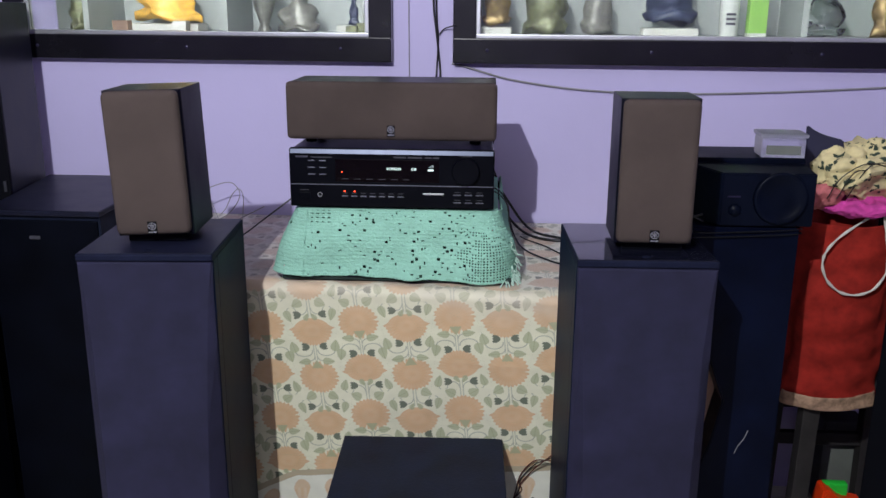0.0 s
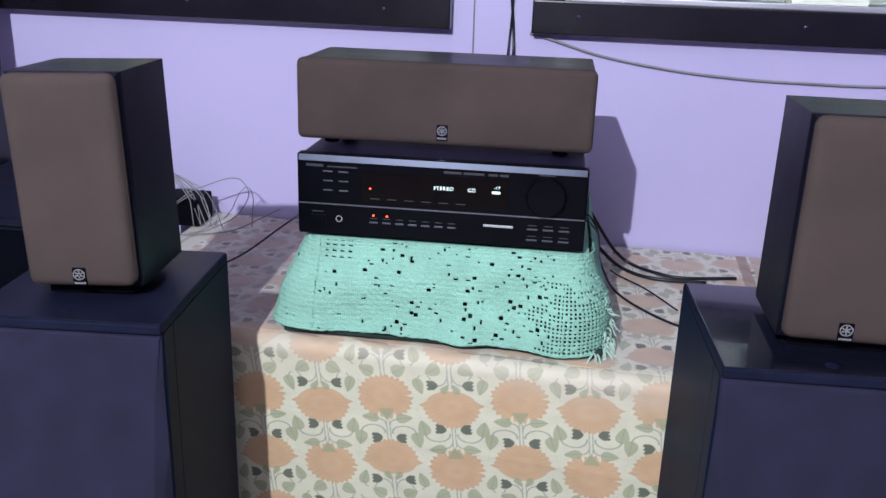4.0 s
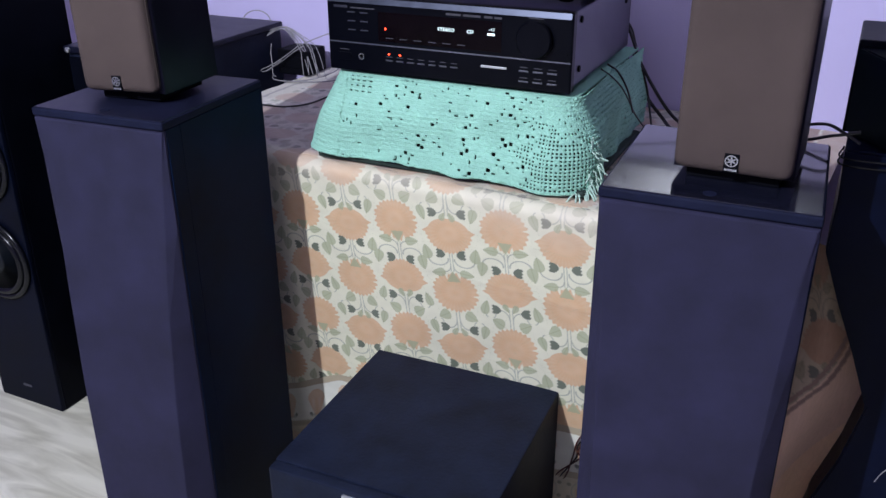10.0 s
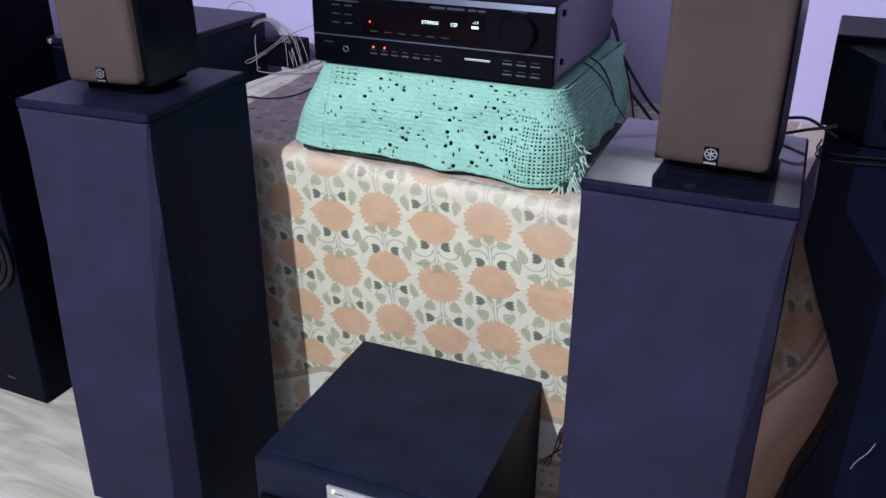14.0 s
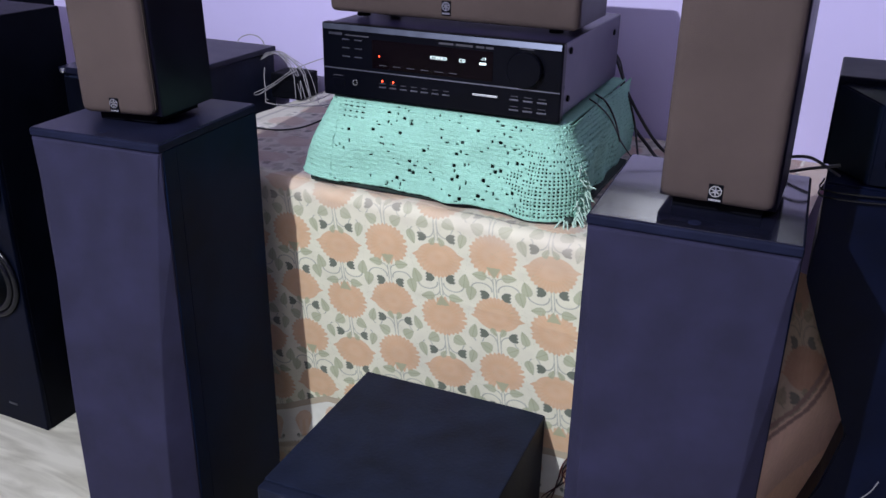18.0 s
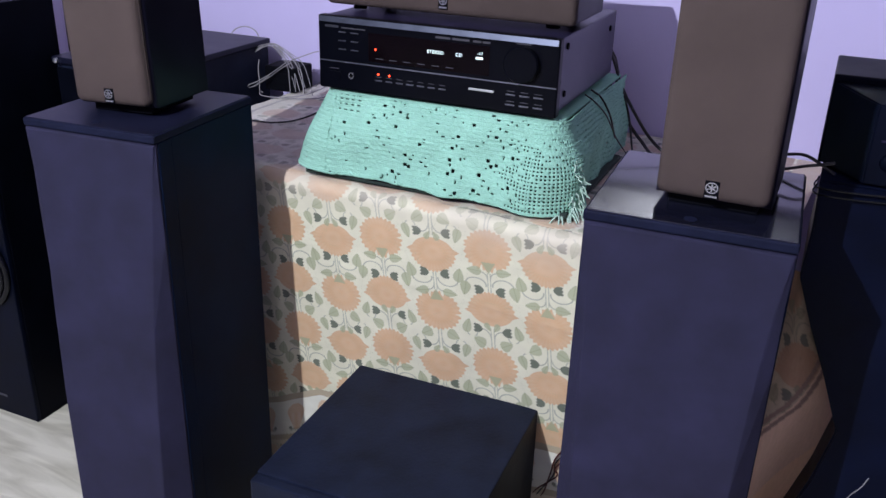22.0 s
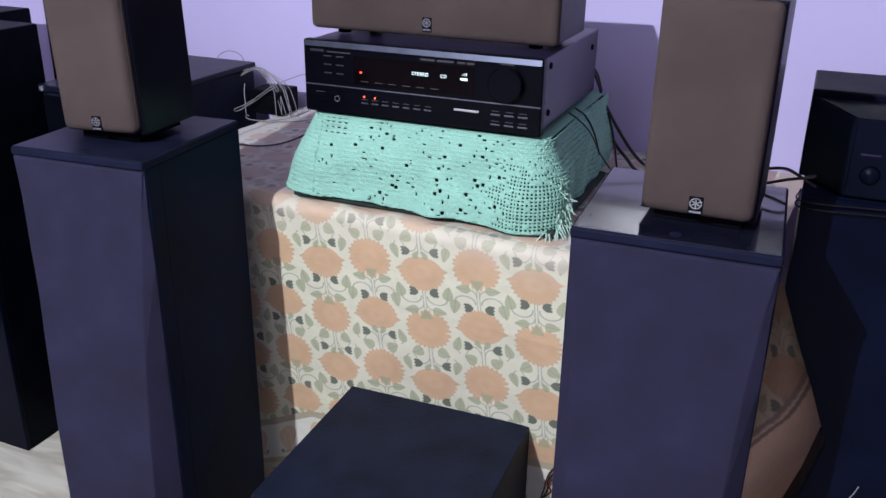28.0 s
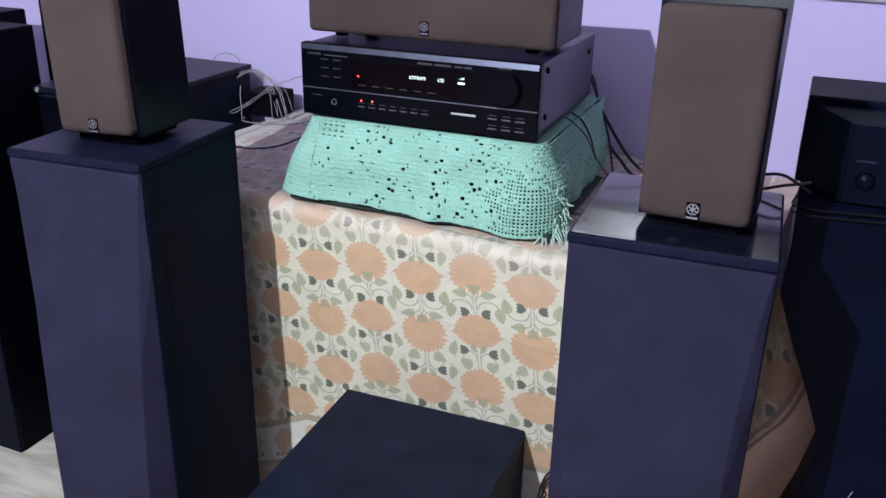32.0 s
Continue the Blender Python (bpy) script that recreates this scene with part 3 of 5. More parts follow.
def cotton_print(u, v):
    """Colours of the cloth at its own coordinates: u across, v up the front and on over the top. The print runs a little askew."""
    c, t = math.cos(radians(5.9)), math.sin(radians(5.9))
    p, q = (u - 0.0455) * c + (v - 0.661) * t, -(u - 0.0455) * t + (v - 0.661) * c
    ink = {k: np.zeros(u.shape) for k in ("flower", "stem", "leaf", "bud")}
    for near in (-1, 0, 1):
        col = np.round(p / COLUMN) + near
        z = np.where(col % 2 == 0, q, -ROW - (q - 0.016))
        flower_column(p - col * COLUMN, (z + 1.5 * ROW) % (2 * ROW) - 1.5 * ROW, ink)
    hem = q + 0.36 * np.clip(-u - 0.005, 0, 0.3)
    border = (hem < -0.343) & (hem > -0.525)
    along = (u - 0.0035 + 0.0369) % 0.0738 - 0.0369
    up = hem + 0.391
    width = np.where(up > 0, 0.0205 * np.sqrt(np.clip(1 - (up / 0.0225) ** 2, 0, 1)), 0.0205 - 0.34 * np.clip(-up, 0, 0.04))
    balloon = np.clip((width + 0.0006 * np.cos(up * 900) - abs(along)) * 900, 0, 1) * (up > -0.041)
    sprig = {k: np.zeros(u.shape) for k in ink}
    sprig["flower"] = balloon * (0.80 + 0.12 * np.cos(along * 420) * (up < 0))
    sprig["stem"] = np.clip((0.0035 - abs(up + 0.040)) * 700, 0, 1) * (abs(along) < 0.016)
    sprig["bud"] = np.clip((0.0048 - np.hypot(abs(along) - 0.0155, up + 0.036)) * 900, 0, 1)
    low = hem + 0.486
    ring = np.hypot(along / 0.9, low)
    inner = {"flower": np.clip((0.0190 - ring) * 600, 0, 1) * 0.55, "stem": np.clip((0.0016 - abs(ring - 0.0255)) * 900, 0, 1) * 0.7, "bud": np.clip((0.0048 - np.hypot(abs(along) - 0.028, abs(low) - 0.015)) * 700, 0, 1) * 0.6}
    for k in ink:
        ink[k] = np.where(border, np.where(hem > -0.449, sprig[k] * 0.9, inner.get(k, 0)), ink[k])
    c = np.ones((*u.shape, 3)) * (0.69, 0.68, 0.51)
    c = np.where((border & (hem > -0.449))[..., None], np.array((0.70, 0.70, 0.60)), c)
    c = np.where((hem < -0.449)[..., None], np.array((0.60, 0.54, 0.39)), c)
    for k, col in (("stem", (0.37, 0.395, 0.315)), ("flower", (0.600, 0.390, 0.222)), ("leaf", (0.355, 0.385, 0.235)), ("bud", (0.140, 0.162, 0.118))):
        c = c * (1 - ink[k][..., None]) + np.array(col) * ink[k][..., None]
    # the print pales in a wavering band along the front fold
    edge = v - 0.772 - 0.012 * np.sin(u * 9)
    worn = (0.62 * np.exp(-((edge / 0.046) ** 2)) * (0.8 + 0.2 * np.sin(u * 37 + 3 * np.sin(v * 60))))[..., None]
    c = c * (1 - worn) + np.array((0.62, 0.55, 0.455)) * worn
    for h0, h1 in ((-0.358, -0.343), (-0.456, -0.442), (-0.530, -0.515)):
        c = np.where(((hem > h0) & (hem < h1))[..., None], np.array((0.42, 0.36, 0.25)), c)
    # plain cream selvedge with a stitched line along one end, brown band along the other
    top_side = v > 0.80
    # flat part greyed for grazing glare; the speaker's shade painted mauve towards the wires
    grey = c.mean(-1, keepdims=True) * np.array((1.0, 0.93, 0.95))
    glare_grey = (np.clip((v - 0.79) / 0.02, 0, 1) * (0.38 + 0.12 * np.clip(-u / 0.1, 0, 1)))[..., None]
    c = c * (1 - glare_grey) + grey * glare_grey
    shade_mauve = (np.clip((v - 0.79) / 0.02, 0, 1) * np.clip(-u / 0.05, 0, 1) * np.clip((u + 0.31) / 0.05, 0, 1) * (0.8 + 0.2 * np.sin(u * 60 + 4 * np.sin(v * 30))))[..., None]
    c = c * (1 - shade_mauve) + (c * 0.50 + np.array((0.13, 0.085, 0.085))) * shade_mauve
    c = np.where((top_side & (u < -0.352 + 0.008 * np.sin(v * 17)))[..., None], np.array((0.58, 0.56, 0.48)), c)
    c = np.where((top_side & (abs(u + 0.380 - 0.004 * np.sin(v * 15)) < 0.0045))[..., None], np.array((0.36, 0.34, 0.31)), c)
    c = np.where((top_side & (abs(u - 0.735) < 0.010))[..., None], np.array((0.30, 0.20, 0.15)), c)
    c = np.where((top_side & (u > 0.752))[..., None], np.array((0.46, 0.36, 0.28)), c)
    return c


TABLE_TOP, TX0, TX1 = 0.768, -0.412, 0.80
AT_TABLE = pose(0, -0.0505, 0, 0, 0, -4.07)
table = thing("table", "wooden table hidden under a printed cloth", "table", AT_TABLE)
part("tabletop", box(TX0 + 0.02, TX1 - 0.02, 0.012, 0.585, TABLE_TOP - 0.03, TABLE_TOP - 0.004, 0.003), OLDWOOD, table)
for x in (TX0 + 0.05, TX1 - 0.05):
    for y in (0.06, 0.55):
        part("leg", box(x - 0.025, x + 0.025, y - 0.025, y + 0.025, 0, TABLE_TOP - 0.03, 0.003), OLDWOOD, table)
tablecloth = thing("tablecloth", "cream cotton tablecloth printed with orange flowers and green leaves", "tablecloth", AT_TABLE)
us = np.concatenate([np.arange(TX0, -0.14, 0.0022), np.arange(-0.14, 0.63, 0.00105), np.arange(0.63, TX1 + 0.002, 0.003)])
rad = 0.022
front = np.concatenate([np.arange(0.012, 0.19, 0.004), np.arange(0.19, TABLE_TOP - rad, 0.00105)])
bend = np.linspace(0, math.pi / 2, 26)
top = np.linspace(rad, 0.602, 210)
py = np.concatenate([0.041 * (TABLE_TOP - front), 0.001 + rad - rad * np.cos(bend), top])
pz = np.concatenate([front, TABLE_TOP - rad + rad * np.sin(bend), np.full(top.size, TABLE_TOP)])
run = np.concatenate([[0], np.cumsum(np.hypot(np.diff(py), np.diff(pz)))]) + front[0]
U, V = np.meshgrid(us, run, indexing="ij")
fold = 0.0035 * np.sin(U * 21 + 1.2 * np.sin(V * 5)) + 0.002 * np.sin(U * 47 + V * 9 + 1.0)
hang = np.clip((TABLE_TOP - pz) / 0.5, 0, 1)[None, :]
creases = 0.0012 * np.sin(V * 60 + 4 * np.sin(U * 7)) * np.exp(-(((V - 0.80) / 0.03) ** 2)) + 0.0009 * np.sin(U * 33 + V * 50)
ironed = 0.0006 * np.exp(-(((V - 0.605 - 0.004 * np.sin(U * 9)) / 0.007) ** 2)) + 0.0006 * np.exp(-(((U - 0.20 - 0.006 * np.sin(V * 12)) / 0.008) ** 2))
reach = 1 + 0.045 * np.clip((U + 0.4) / 1.1, 0, 1) * (py[None, :] > 0.1)
cloth_grid = np.stack([U + 0 * V, py[None, :] * reach + fold * hang - ironed * (hang > 0), pz[None, :] + np.abs(creases) * 1.2], -1)
sheet("front_and_top", cloth_grid, COTTON, tablecloth, cotton_print(U, V))
# the cloth's end hangs down in a slack corner beside the tower
us2, vs2 = np.linspace(0, 1, 60), np.linspace(0.0, 1, 220)
A, B = np.meshgrid(us2, vs2, indexing="ij")
down = 0.762 - 0.50 * B
reach = np.interp(down, (0.26, 0.351, 0.443, 0.54, 0.624, 0.701, 0.774), (0.862, 0.881, 0.911, 0.928, 0.896, 0.862, 0.838))
flare = np.stack([0.80 + 0.012 * B + A * (reach - 0.80 - 0.012 * B), -0.045 + 0.02 * A + 0.010 * np.sin(B * 6 + A * 5), down], -1)
# the upper part takes the print multiplied down to a darker brown
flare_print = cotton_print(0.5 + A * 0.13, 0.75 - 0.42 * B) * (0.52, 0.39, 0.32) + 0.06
seam = B - 0.27 - 0.33 * (1 - A)
plain = (seam > 0)[..., None]
flare_print = np.where(plain, np.array((0.64, 0.43, 0.30)), flare_print)
flare_print = np.where((abs(abs(seam) - 0.022) < 0.012)[..., None], np.array((0.24, 0.155, 0.125)), flare_print)
flare_print = np.where((B > 0.58 + 0.40 * (1 - A))[..., None], np.array((0.72, 0.47, 0.29)), flare_print)
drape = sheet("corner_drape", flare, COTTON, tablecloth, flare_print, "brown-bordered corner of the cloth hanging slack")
drape.matrix_basis = AT_TABLE.inverted()


# ---- crochet cover over the box that carries the receiver ----
CT = 0.924
riser = thing("wooden_box", "dark low box under the mint crochet cover", "box")
# shade and green bounce behind the open stitches are put into its colour
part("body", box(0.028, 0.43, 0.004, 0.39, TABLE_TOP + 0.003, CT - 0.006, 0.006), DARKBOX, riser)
crochet = thing("crochet_cover", "mint green crocheted cover with open stitches and a frayed edge", "crochet cover")
cell = 0.0031
plan = []
R = 0.035
for y in np.arange(0.40, R, -cell):
    plan.append((-0.004, y, -1, 0))
for a in np.linspace(0, math.pi / 2, 30):
    plan.append((-0.004 + R - R * math.cos(a), R - R * math.sin(a) - 0.004, -math.cos(a), -math.sin(a)))
for x in np.arange(-0.004 + R, 0.446 - R, cell):
    plan.append((x, -0.004, 0, -1))
for a in np.linspace(0, math.pi / 2, 36):
    plan.append((0.446 - R + R * math.sin(a), -0.004 + R - R * math.cos(a), math.sin(a), -math.cos(a)))
for y in np.arange(R, 0.41, cell):
    plan.append((0.446, y, 1, 0))
plan = np.array(plan)
rows = np.linspace(0, 1, 56)
along = np.concatenate([[0], np.cumsum(np.hypot(np.diff(plan[:, 0]), np.diff(plan[:, 1])))])
S, T = np.meshgrid(along, rows, indexing="ij")
PX, PY = plan[:, 0][:, None] + 0 * T, plan[:, 1][:, None] + 0 * T
NX, NY = plan[:, 2][:, None], plan[:, 3][:, None]
right = np.clip((PX - 0.36) / 0.09, 0, 1)
hem = 0.789 - 0.010 * np.clip((PX - 0.1) / 0.35, 0, 1) + 0.0016 * np.sin(S * 38) + 0.0012 * np.sin(S * 83 + 1)
front_side = np.clip(1 - PY / 0.12, 0.25, 1)
corner_flare = np.exp(-((NX + 0.75) ** 2 + (NY + 0.65) ** 2) / 0.25)
out = 0.004 + front_side * (0.034 * T**1.3 + 0.020 * right * T) + 0.0035 * np.sin(S * 55 + T * 3) * T + 0.002 * np.sin(T * 9 + S * 17) + 0.0045 * np.sin(S * 13 + T * 4) * np.sin(T * math.pi)
out = out + 0.019 * corner_flare * T**1.4
bulge = 0.007 * np.sin(T * math.pi) ** 2
rib = np.random.default_rng(8)
puff = np.cos(np.arange(T.shape[0]) * 1.571)[:, None] * np.cos(np.arange(T.shape[1]) * 1.571)[None, :]
out = out + 0.0011 * puff * (PX > 0.10) * (0.5 + 0.5 * np.sin(S * 31 + T * 7))
out = out + 0.0008 * np.sin(np.arange(T.shape[1]) * 2.1)[None, :] + rib.normal(0, 0.00035, T.shape) - 0.0018 * (rib.random(T.shape) < 0.09)
skirt = np.stack([PX + NX * (out + bulge), PY + NY * (out + bulge), CT - (CT - hem) * (0.25 * T + 0.75 * T**1.25) - 0.001 * np.sin(S * 30) * T], -1)
skirt[..., 0] += 0.016 * (1 - T) * np.clip((0.05 - PX) / 0.05, 0, 1)
rng = np.random.default_rng(4)
n, k = S.shape[0] - 1, S.shape[1] - 1
ii, jj = np.meshgrid(np.arange(n), np.arange(k), indexing="ij")
cx = PX[:-1, :-1]
chance = rng.random((n, k))
net = (cx > 0.372 + 0.02 * np.sin(jj * 0.3)) & (PY[:-1, :-1] < 0.04)
deep = T[:-1, :-1]
hole = net & (ii % 2 == 0) & (jj % 2 == 1) & (chance < 0.9 * np.clip((deep - 0.22) / 0.3, 0, 1))
side = PY[:-1, :-1] > 0.04
hole |= side & (ii % 2 == 0) & (jj % 3 == 1) & (chance < 0.7)
mid = (cx > 0.13) & ~net & ~side
bi, bj = ii // 3, jj // 3
luck = rng.random((n // 3 + 1, k // 3 + 1)).repeat(3, 0).repeat(3, 1)[:n, :k]
diamond = abs((bi + 5) % 12 - 6) + abs((bj + 2) % 10 - 5)
slip = rng.integers(0, 2, (n // 3 + 1, k // 3 + 1, 3)).repeat(3, 0).repeat(3, 1)[:n, :k]
small = slip[..., 2]
eyelet = (ii % 3 >= slip[..., 0]) & (ii % 3 < slip[..., 0] + 1 + small) & (jj % 3 >= slip[..., 1]) & (jj % 3 < slip[..., 1] + 1 + (luck % 0.1 < 0.05))
hole |= mid & eyelet & (((diamond == 2) | (diamond == 5)) & (luck < 0.58) | (luck < 0.10))
left = (cx <= 0.13) & ~side
hole |= left & eyelet & (luck < 0.10) & (deep > 0.25)
hole |= left & (cx > 0.035) & (cx < 0.085) & (deep < 0.28) & (ii % 4 < 2) & (jj % 4 == 1)
cover = sheet("skirt", skirt, TEAL, crochet, keep=~hole)
yarn = cover.modifiers.new("yarn", "SOLIDIFY")
yarn.thickness, yarn.offset = 0.0018, 0
part("top_panel", box(0.014, 0.444, 0.0, 0.40, CT - 0.004, CT, 0.0015), TEAL, crochet)
edge_rows = bmesh.new()
for s0 in range(0, len(plan) - 6, 5):
    q = skirt[s0 : s0 + 7, -1]
    tube([q[0], q[3] + (0, 0, -0.0006), q[5]], 0.0020, 5, 3, bm=edge_rows)
tagged(part("hem", edge_rows, TEAL, crochet), kind="stuff")
# thin dark sheet laid flat in the gap below the cover's hem
dark_hem = thing("hem_gap_sheet", "dark green sheet showing in the gap under the crochet cover", "cloth")
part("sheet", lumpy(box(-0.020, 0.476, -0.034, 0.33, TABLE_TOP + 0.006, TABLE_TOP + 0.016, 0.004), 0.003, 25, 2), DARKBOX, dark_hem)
fringe = bmesh.new()
corner = int(np.argmin(abs(plan[:, 0] - 0.44) + abs(plan[:, 1] - 0.005)))
for q in range(36):
    s0 = corner + 4 + int(rng.integers(0, 10))
    p0 = Vector(skirt[s0, -1 - (q % 30)])
    o = Vector((plan[s0, 2], plan[s0, 3], 0))
    w = Vector((rng.normal(0, 0.005), rng.normal(0, 0.005), 0))
    long = 0.45 + 0.65 * rng.random() if q % 30 < 14 else 0.3
    tube([p0, p0 + o * 0.007 * long + Vector((0, 0, -0.003)), p0 + o * 0.013 * long + w + Vector((0, 0, -0.020 * long))], 0.0015, 5, 3, bm=fringe, taper=0.6)
for q in range(9):
    p0 = Vector(skirt[corner - 3 + q, -1])
    w = Vector((rng.normal(0, 0.006), rng.normal(0, 0.004), 0))
    tube([p0, p0 + w * 0.5 + Vector((0.002, -0.006, -0.004)), p0 + w + Vector((0.003, -0.010, -0.012))], 0.0019, 5, 3, bm=fringe, taper=0.7)
tagged(part("fringe", fringe, FRAY, crochet, "pale frayed yarn ends"), kind="stuff")


# ---- receiver ----
rec = thing("av_receiver", "black audio receiver with a lit display and a silver top strip", "receiver", pose(0, 0, 0.924))
part("casing", box(0.004, 0.430, 0.012, 0.364, 0.010, 0.128, 0.003), STEEL, rec)
part("faceplate", box(0.0, 0.434, -0.006, 0.014, 0.005, 0.130, 0.004, 3), FACE, rec)
part("top_strip", wedge(0.003, 0.431, -0.0055, 0.0008, 0.0035, 0.1195, 0.1290, 0.0005), STRIP, rec, "brushed silver strip")
part("groove_line", box(0.002, 0.432, -0.0068, -0.0055, 0.0525, 0.0545), GROOVE, rec)
part("display_window", box(0.098, 0.318, -0.0066, -0.0055, 0.060, 0.108, 0.0004), WINDOW, rec, "smoked display window")
words("display_text", "STEREO", 0.0076, (0.2225, -0.0069, 0.0885), rec, VFD)
words("display_text", "CD", 0.0076, (0.2645, -0.0069, 0.0885), rec, VFD)
words("display_text", "-17", 0.0064, (0.3015, -0.0069, 0.0945), rec, VFD)
part("display_block", box(0.2945, 0.3065, -0.0071, -0.0066, 0.0855, 0.0890), VFD, rec)
for x, z in ((0.112, 0.081), (0.117, 0.0395), (0.138, 0.0395)):
    part("red_light", turned([(0.0017, 0), (0.0015, -0.0012), (0.0005, -0.0016)], (x, -0.006, z), "y", 10), LED, rec)
part("volume_knob", turned([(0.029, 0), (0.029, -0.010), (0.027, -0.0125), (0.002, -0.0125)], (0.374, -0.006, 0.086), "y", 40), FACE, rec, smooth=False)
part("knob_lettering", box(0.362, 0.386, -0.0066, -0.0058, 0.1165, 0.1182), DIMINK, rec)
part("headphone_jack", turned([(0.0055, 0), (0.0055, -0.002), (0.0036, -0.002), (0.0034, 0.0035), (0.0005, 0.0035)], (0.0645, -0.006, 0.0315), "y", 20), BADGE, rec, "steel-rimmed headphone socket")
for i in range(7):
    part("button", box(0.111 + 0.0198 * i, 0.124 + 0.0198 * i, -0.0072, -0.0055, 0.0275, 0.0300, 0.0004), PRINTINK, rec)
    part("button_lettering", box(0.112 + 0.0198 * i, 0.123 + 0.0198 * i, -0.0064, -0.0058, 0.0345, 0.0358), DIMINK, rec)
part("wide_button", box(0.284, 0.328, -0.0082, -0.0055, 0.0345, 0.0380, 0.0006), SILVER, rec, "pale wide button")
for i in range(3):
    for j in range(2):
        part("button", box(0.3485 + 0.0235 * i, 0.3645 + 0.0235 * i, -0.0074, -0.0055, 0.0335 - 0.0165 * j, 0.0360 - 0.0165 * j, 0.0004), PRINTINK, rec)
        part("button_lettering", box(0.350 + 0.0235 * i, 0.363 + 0.0235 * i, -0.0064, -0.0058, 0.0400 - 0.0165 * j, 0.0413 - 0.0165 * j), DIMINK, rec)
for i in range(2):
    for j in range(3):
        part("button", box(0.040 + 0.024 * i, 0.0545 + 0.024 * i, -0.0072, -0.0055, 0.074 + 0.0145 * j, 0.0760 + 0.0145 * j, 0.0004), PRINTINK, rec)
part("power_switch", box(0.020, 0.044, -0.0078, -0.0055, 0.0225, 0.0365, 0.001), FACE, rec)
part("power_lettering", box(0.022, 0.040, -0.0064, -0.0058, 0.0405, 0.0418), DIMINK, rec)
part("maker_mark", box(0.014, 0.040, -0.0064, -0.0057, 0.1105, 0.1145), PRINTINK, rec)
part("model_lettering", box(0.046, 0.092, -0.0064, -0.0057, 0.1105, 0.1125), DIMINK, rec)
for x0, x1 in ((0.222, 0.248), (0.252, 0.282), (0.288, 0.302), (0.305, 0.318)):
    part("format_badge", box(x0, x1, -0.0064, -0.0057, 0.1115, 0.1150), DIMINK, rec)
for i in range(6):
    part("window_lettering", box(0.112 + 0.026 * i, 0.126 + 0.026 * i, -0.0070, -0.0066, 0.0655, 0.0668), DIMINK, rec)
for y, z in ((0.045, 0.112), (0.045, 0.035), (0.32, 0.10)):
    part("side_screw", turned([(0.0055, 0), (0.005, 0.0025), (0.001, 0.003)], (0.430, y, z), "x", 14), RUBBER, rec)
for x in (0.05, 0.385):
    for y in (0.04, 0.32):
        part("foot", turned([(0.017, 0), (0.018, 0.002), (0.016, 0.011)], (x, y, 0.0), "z", 18), RUBBER, rec)


def badge(parent, x, y, z, s=1.0):
    """A small round emblem over a plain bar, on a dark plate."""
    b = part("badge", box(x - 0.0095 * s, x + 0.0095 * s, y - 0.0015, y, z - 0.015 * s, z + 0.012 * s, 0.0005), RUBBER, parent, "small dark badge with a silver emblem")
    ring = turned([(0.0085 * s, 0), (0.0085 * s, -0.0012), (0.0068 * s, -0.0012), (0.0066 * s, 0.0002)], (x, y - 0.0014, z + 0.002 * s), "y", 24)
    part("emblem_ring", ring, BADGE, b)
    spokes = bmesh.new()
    for a in (0, 60, 120):
        bar = box(-0.0062 * s, 0.0062 * s, -0.0008, 0, -0.0011 * s, 0.0011 * s)
        bmesh.ops.rotate(bar, verts=bar.verts[:], cent=(0, 0, 0), matrix=Matrix.Rotation(radians(a + 30), 3, "Y"))
        bmesh.ops.translate(bar, verts=bar.verts[:], vec=(x, y - 0.0014, z + 0.002 * s))
        spokes = merged(spokes, bar)
    part("emblem_spokes", spokes, BADGE, b)
    part("emblem_bar", box(x - 0.008 * s, x + 0.008 * s, y - 0.0022, y - 0.0012, z - 0.0125 * s, z - 0.0095 * s), BADGE, b)


# ---- centre speaker ----
cen = thing("centre_speaker", "long dark centre speaker with a brown cloth grille on the receiver", "speaker", pose(0, 0, 1.0545))
part("cabinet", box(-0.012, 0.434, 0.072, 0.236, 0.011, 0.131, 0.004), SATIN, cen)
part("grille", box(-0.015, 0.437, 0.046, 0.074, 0.010, 0.133, 0.012, 4), GRILLE, cen, "brown woven cloth grille", True)
for x in (0.03, 0.39):
    for y in (0.09, 0.21):
        part("foot", turned([(0.012, 0), (0.012, 0.012)], (x, y, 0), "z", 14), RUBBER, cen)
badge(cen, 0.211, 0.0462, 0.032, 0.88)


# ---- bookshelf speakers ----
book = thing("bookshelf_speaker", "small dark bookshelf speaker with a brown cloth grille, on a tower", "speaker", pose(-0.1795, -0.315, 0.9255, 0, -1.9, 4) @ Matrix.Diagonal((1.035, 0.92, 0.985, 1)), group="bookshelf speakers")
part("plinth", box(-0.052, 0.052, 0.022, 0.14, 0, 0.0125, 0.002), RUBBER, book)
shell = box(-0.0670, 0.0670, 0.010, 0.164, 0.012, 0.279)
bmesh.ops.bevel(shell, geom=[e for e in shell.edges if all(v.co.y < 0.02 for v in e.verts)], offset=0.010, segments=4, profile=0.5, affect="EDGES")
part("cabinet", shell, SATIN, book)
part("grille", box(-0.0648, 0.0648, -0.007, 0.0200, 0.0165, 0.2788, 0.0150, 6), GRILLE, book, "brown woven cloth grille", True)
badge(book, 0, -0.0068, 0.033, 0.86)
copy_thing(book, pose(0.7180, -0.2960, 0.9235, 0, 0, -1) @ Matrix.Diagonal((0.99, 0.94, 0.985, 1)))


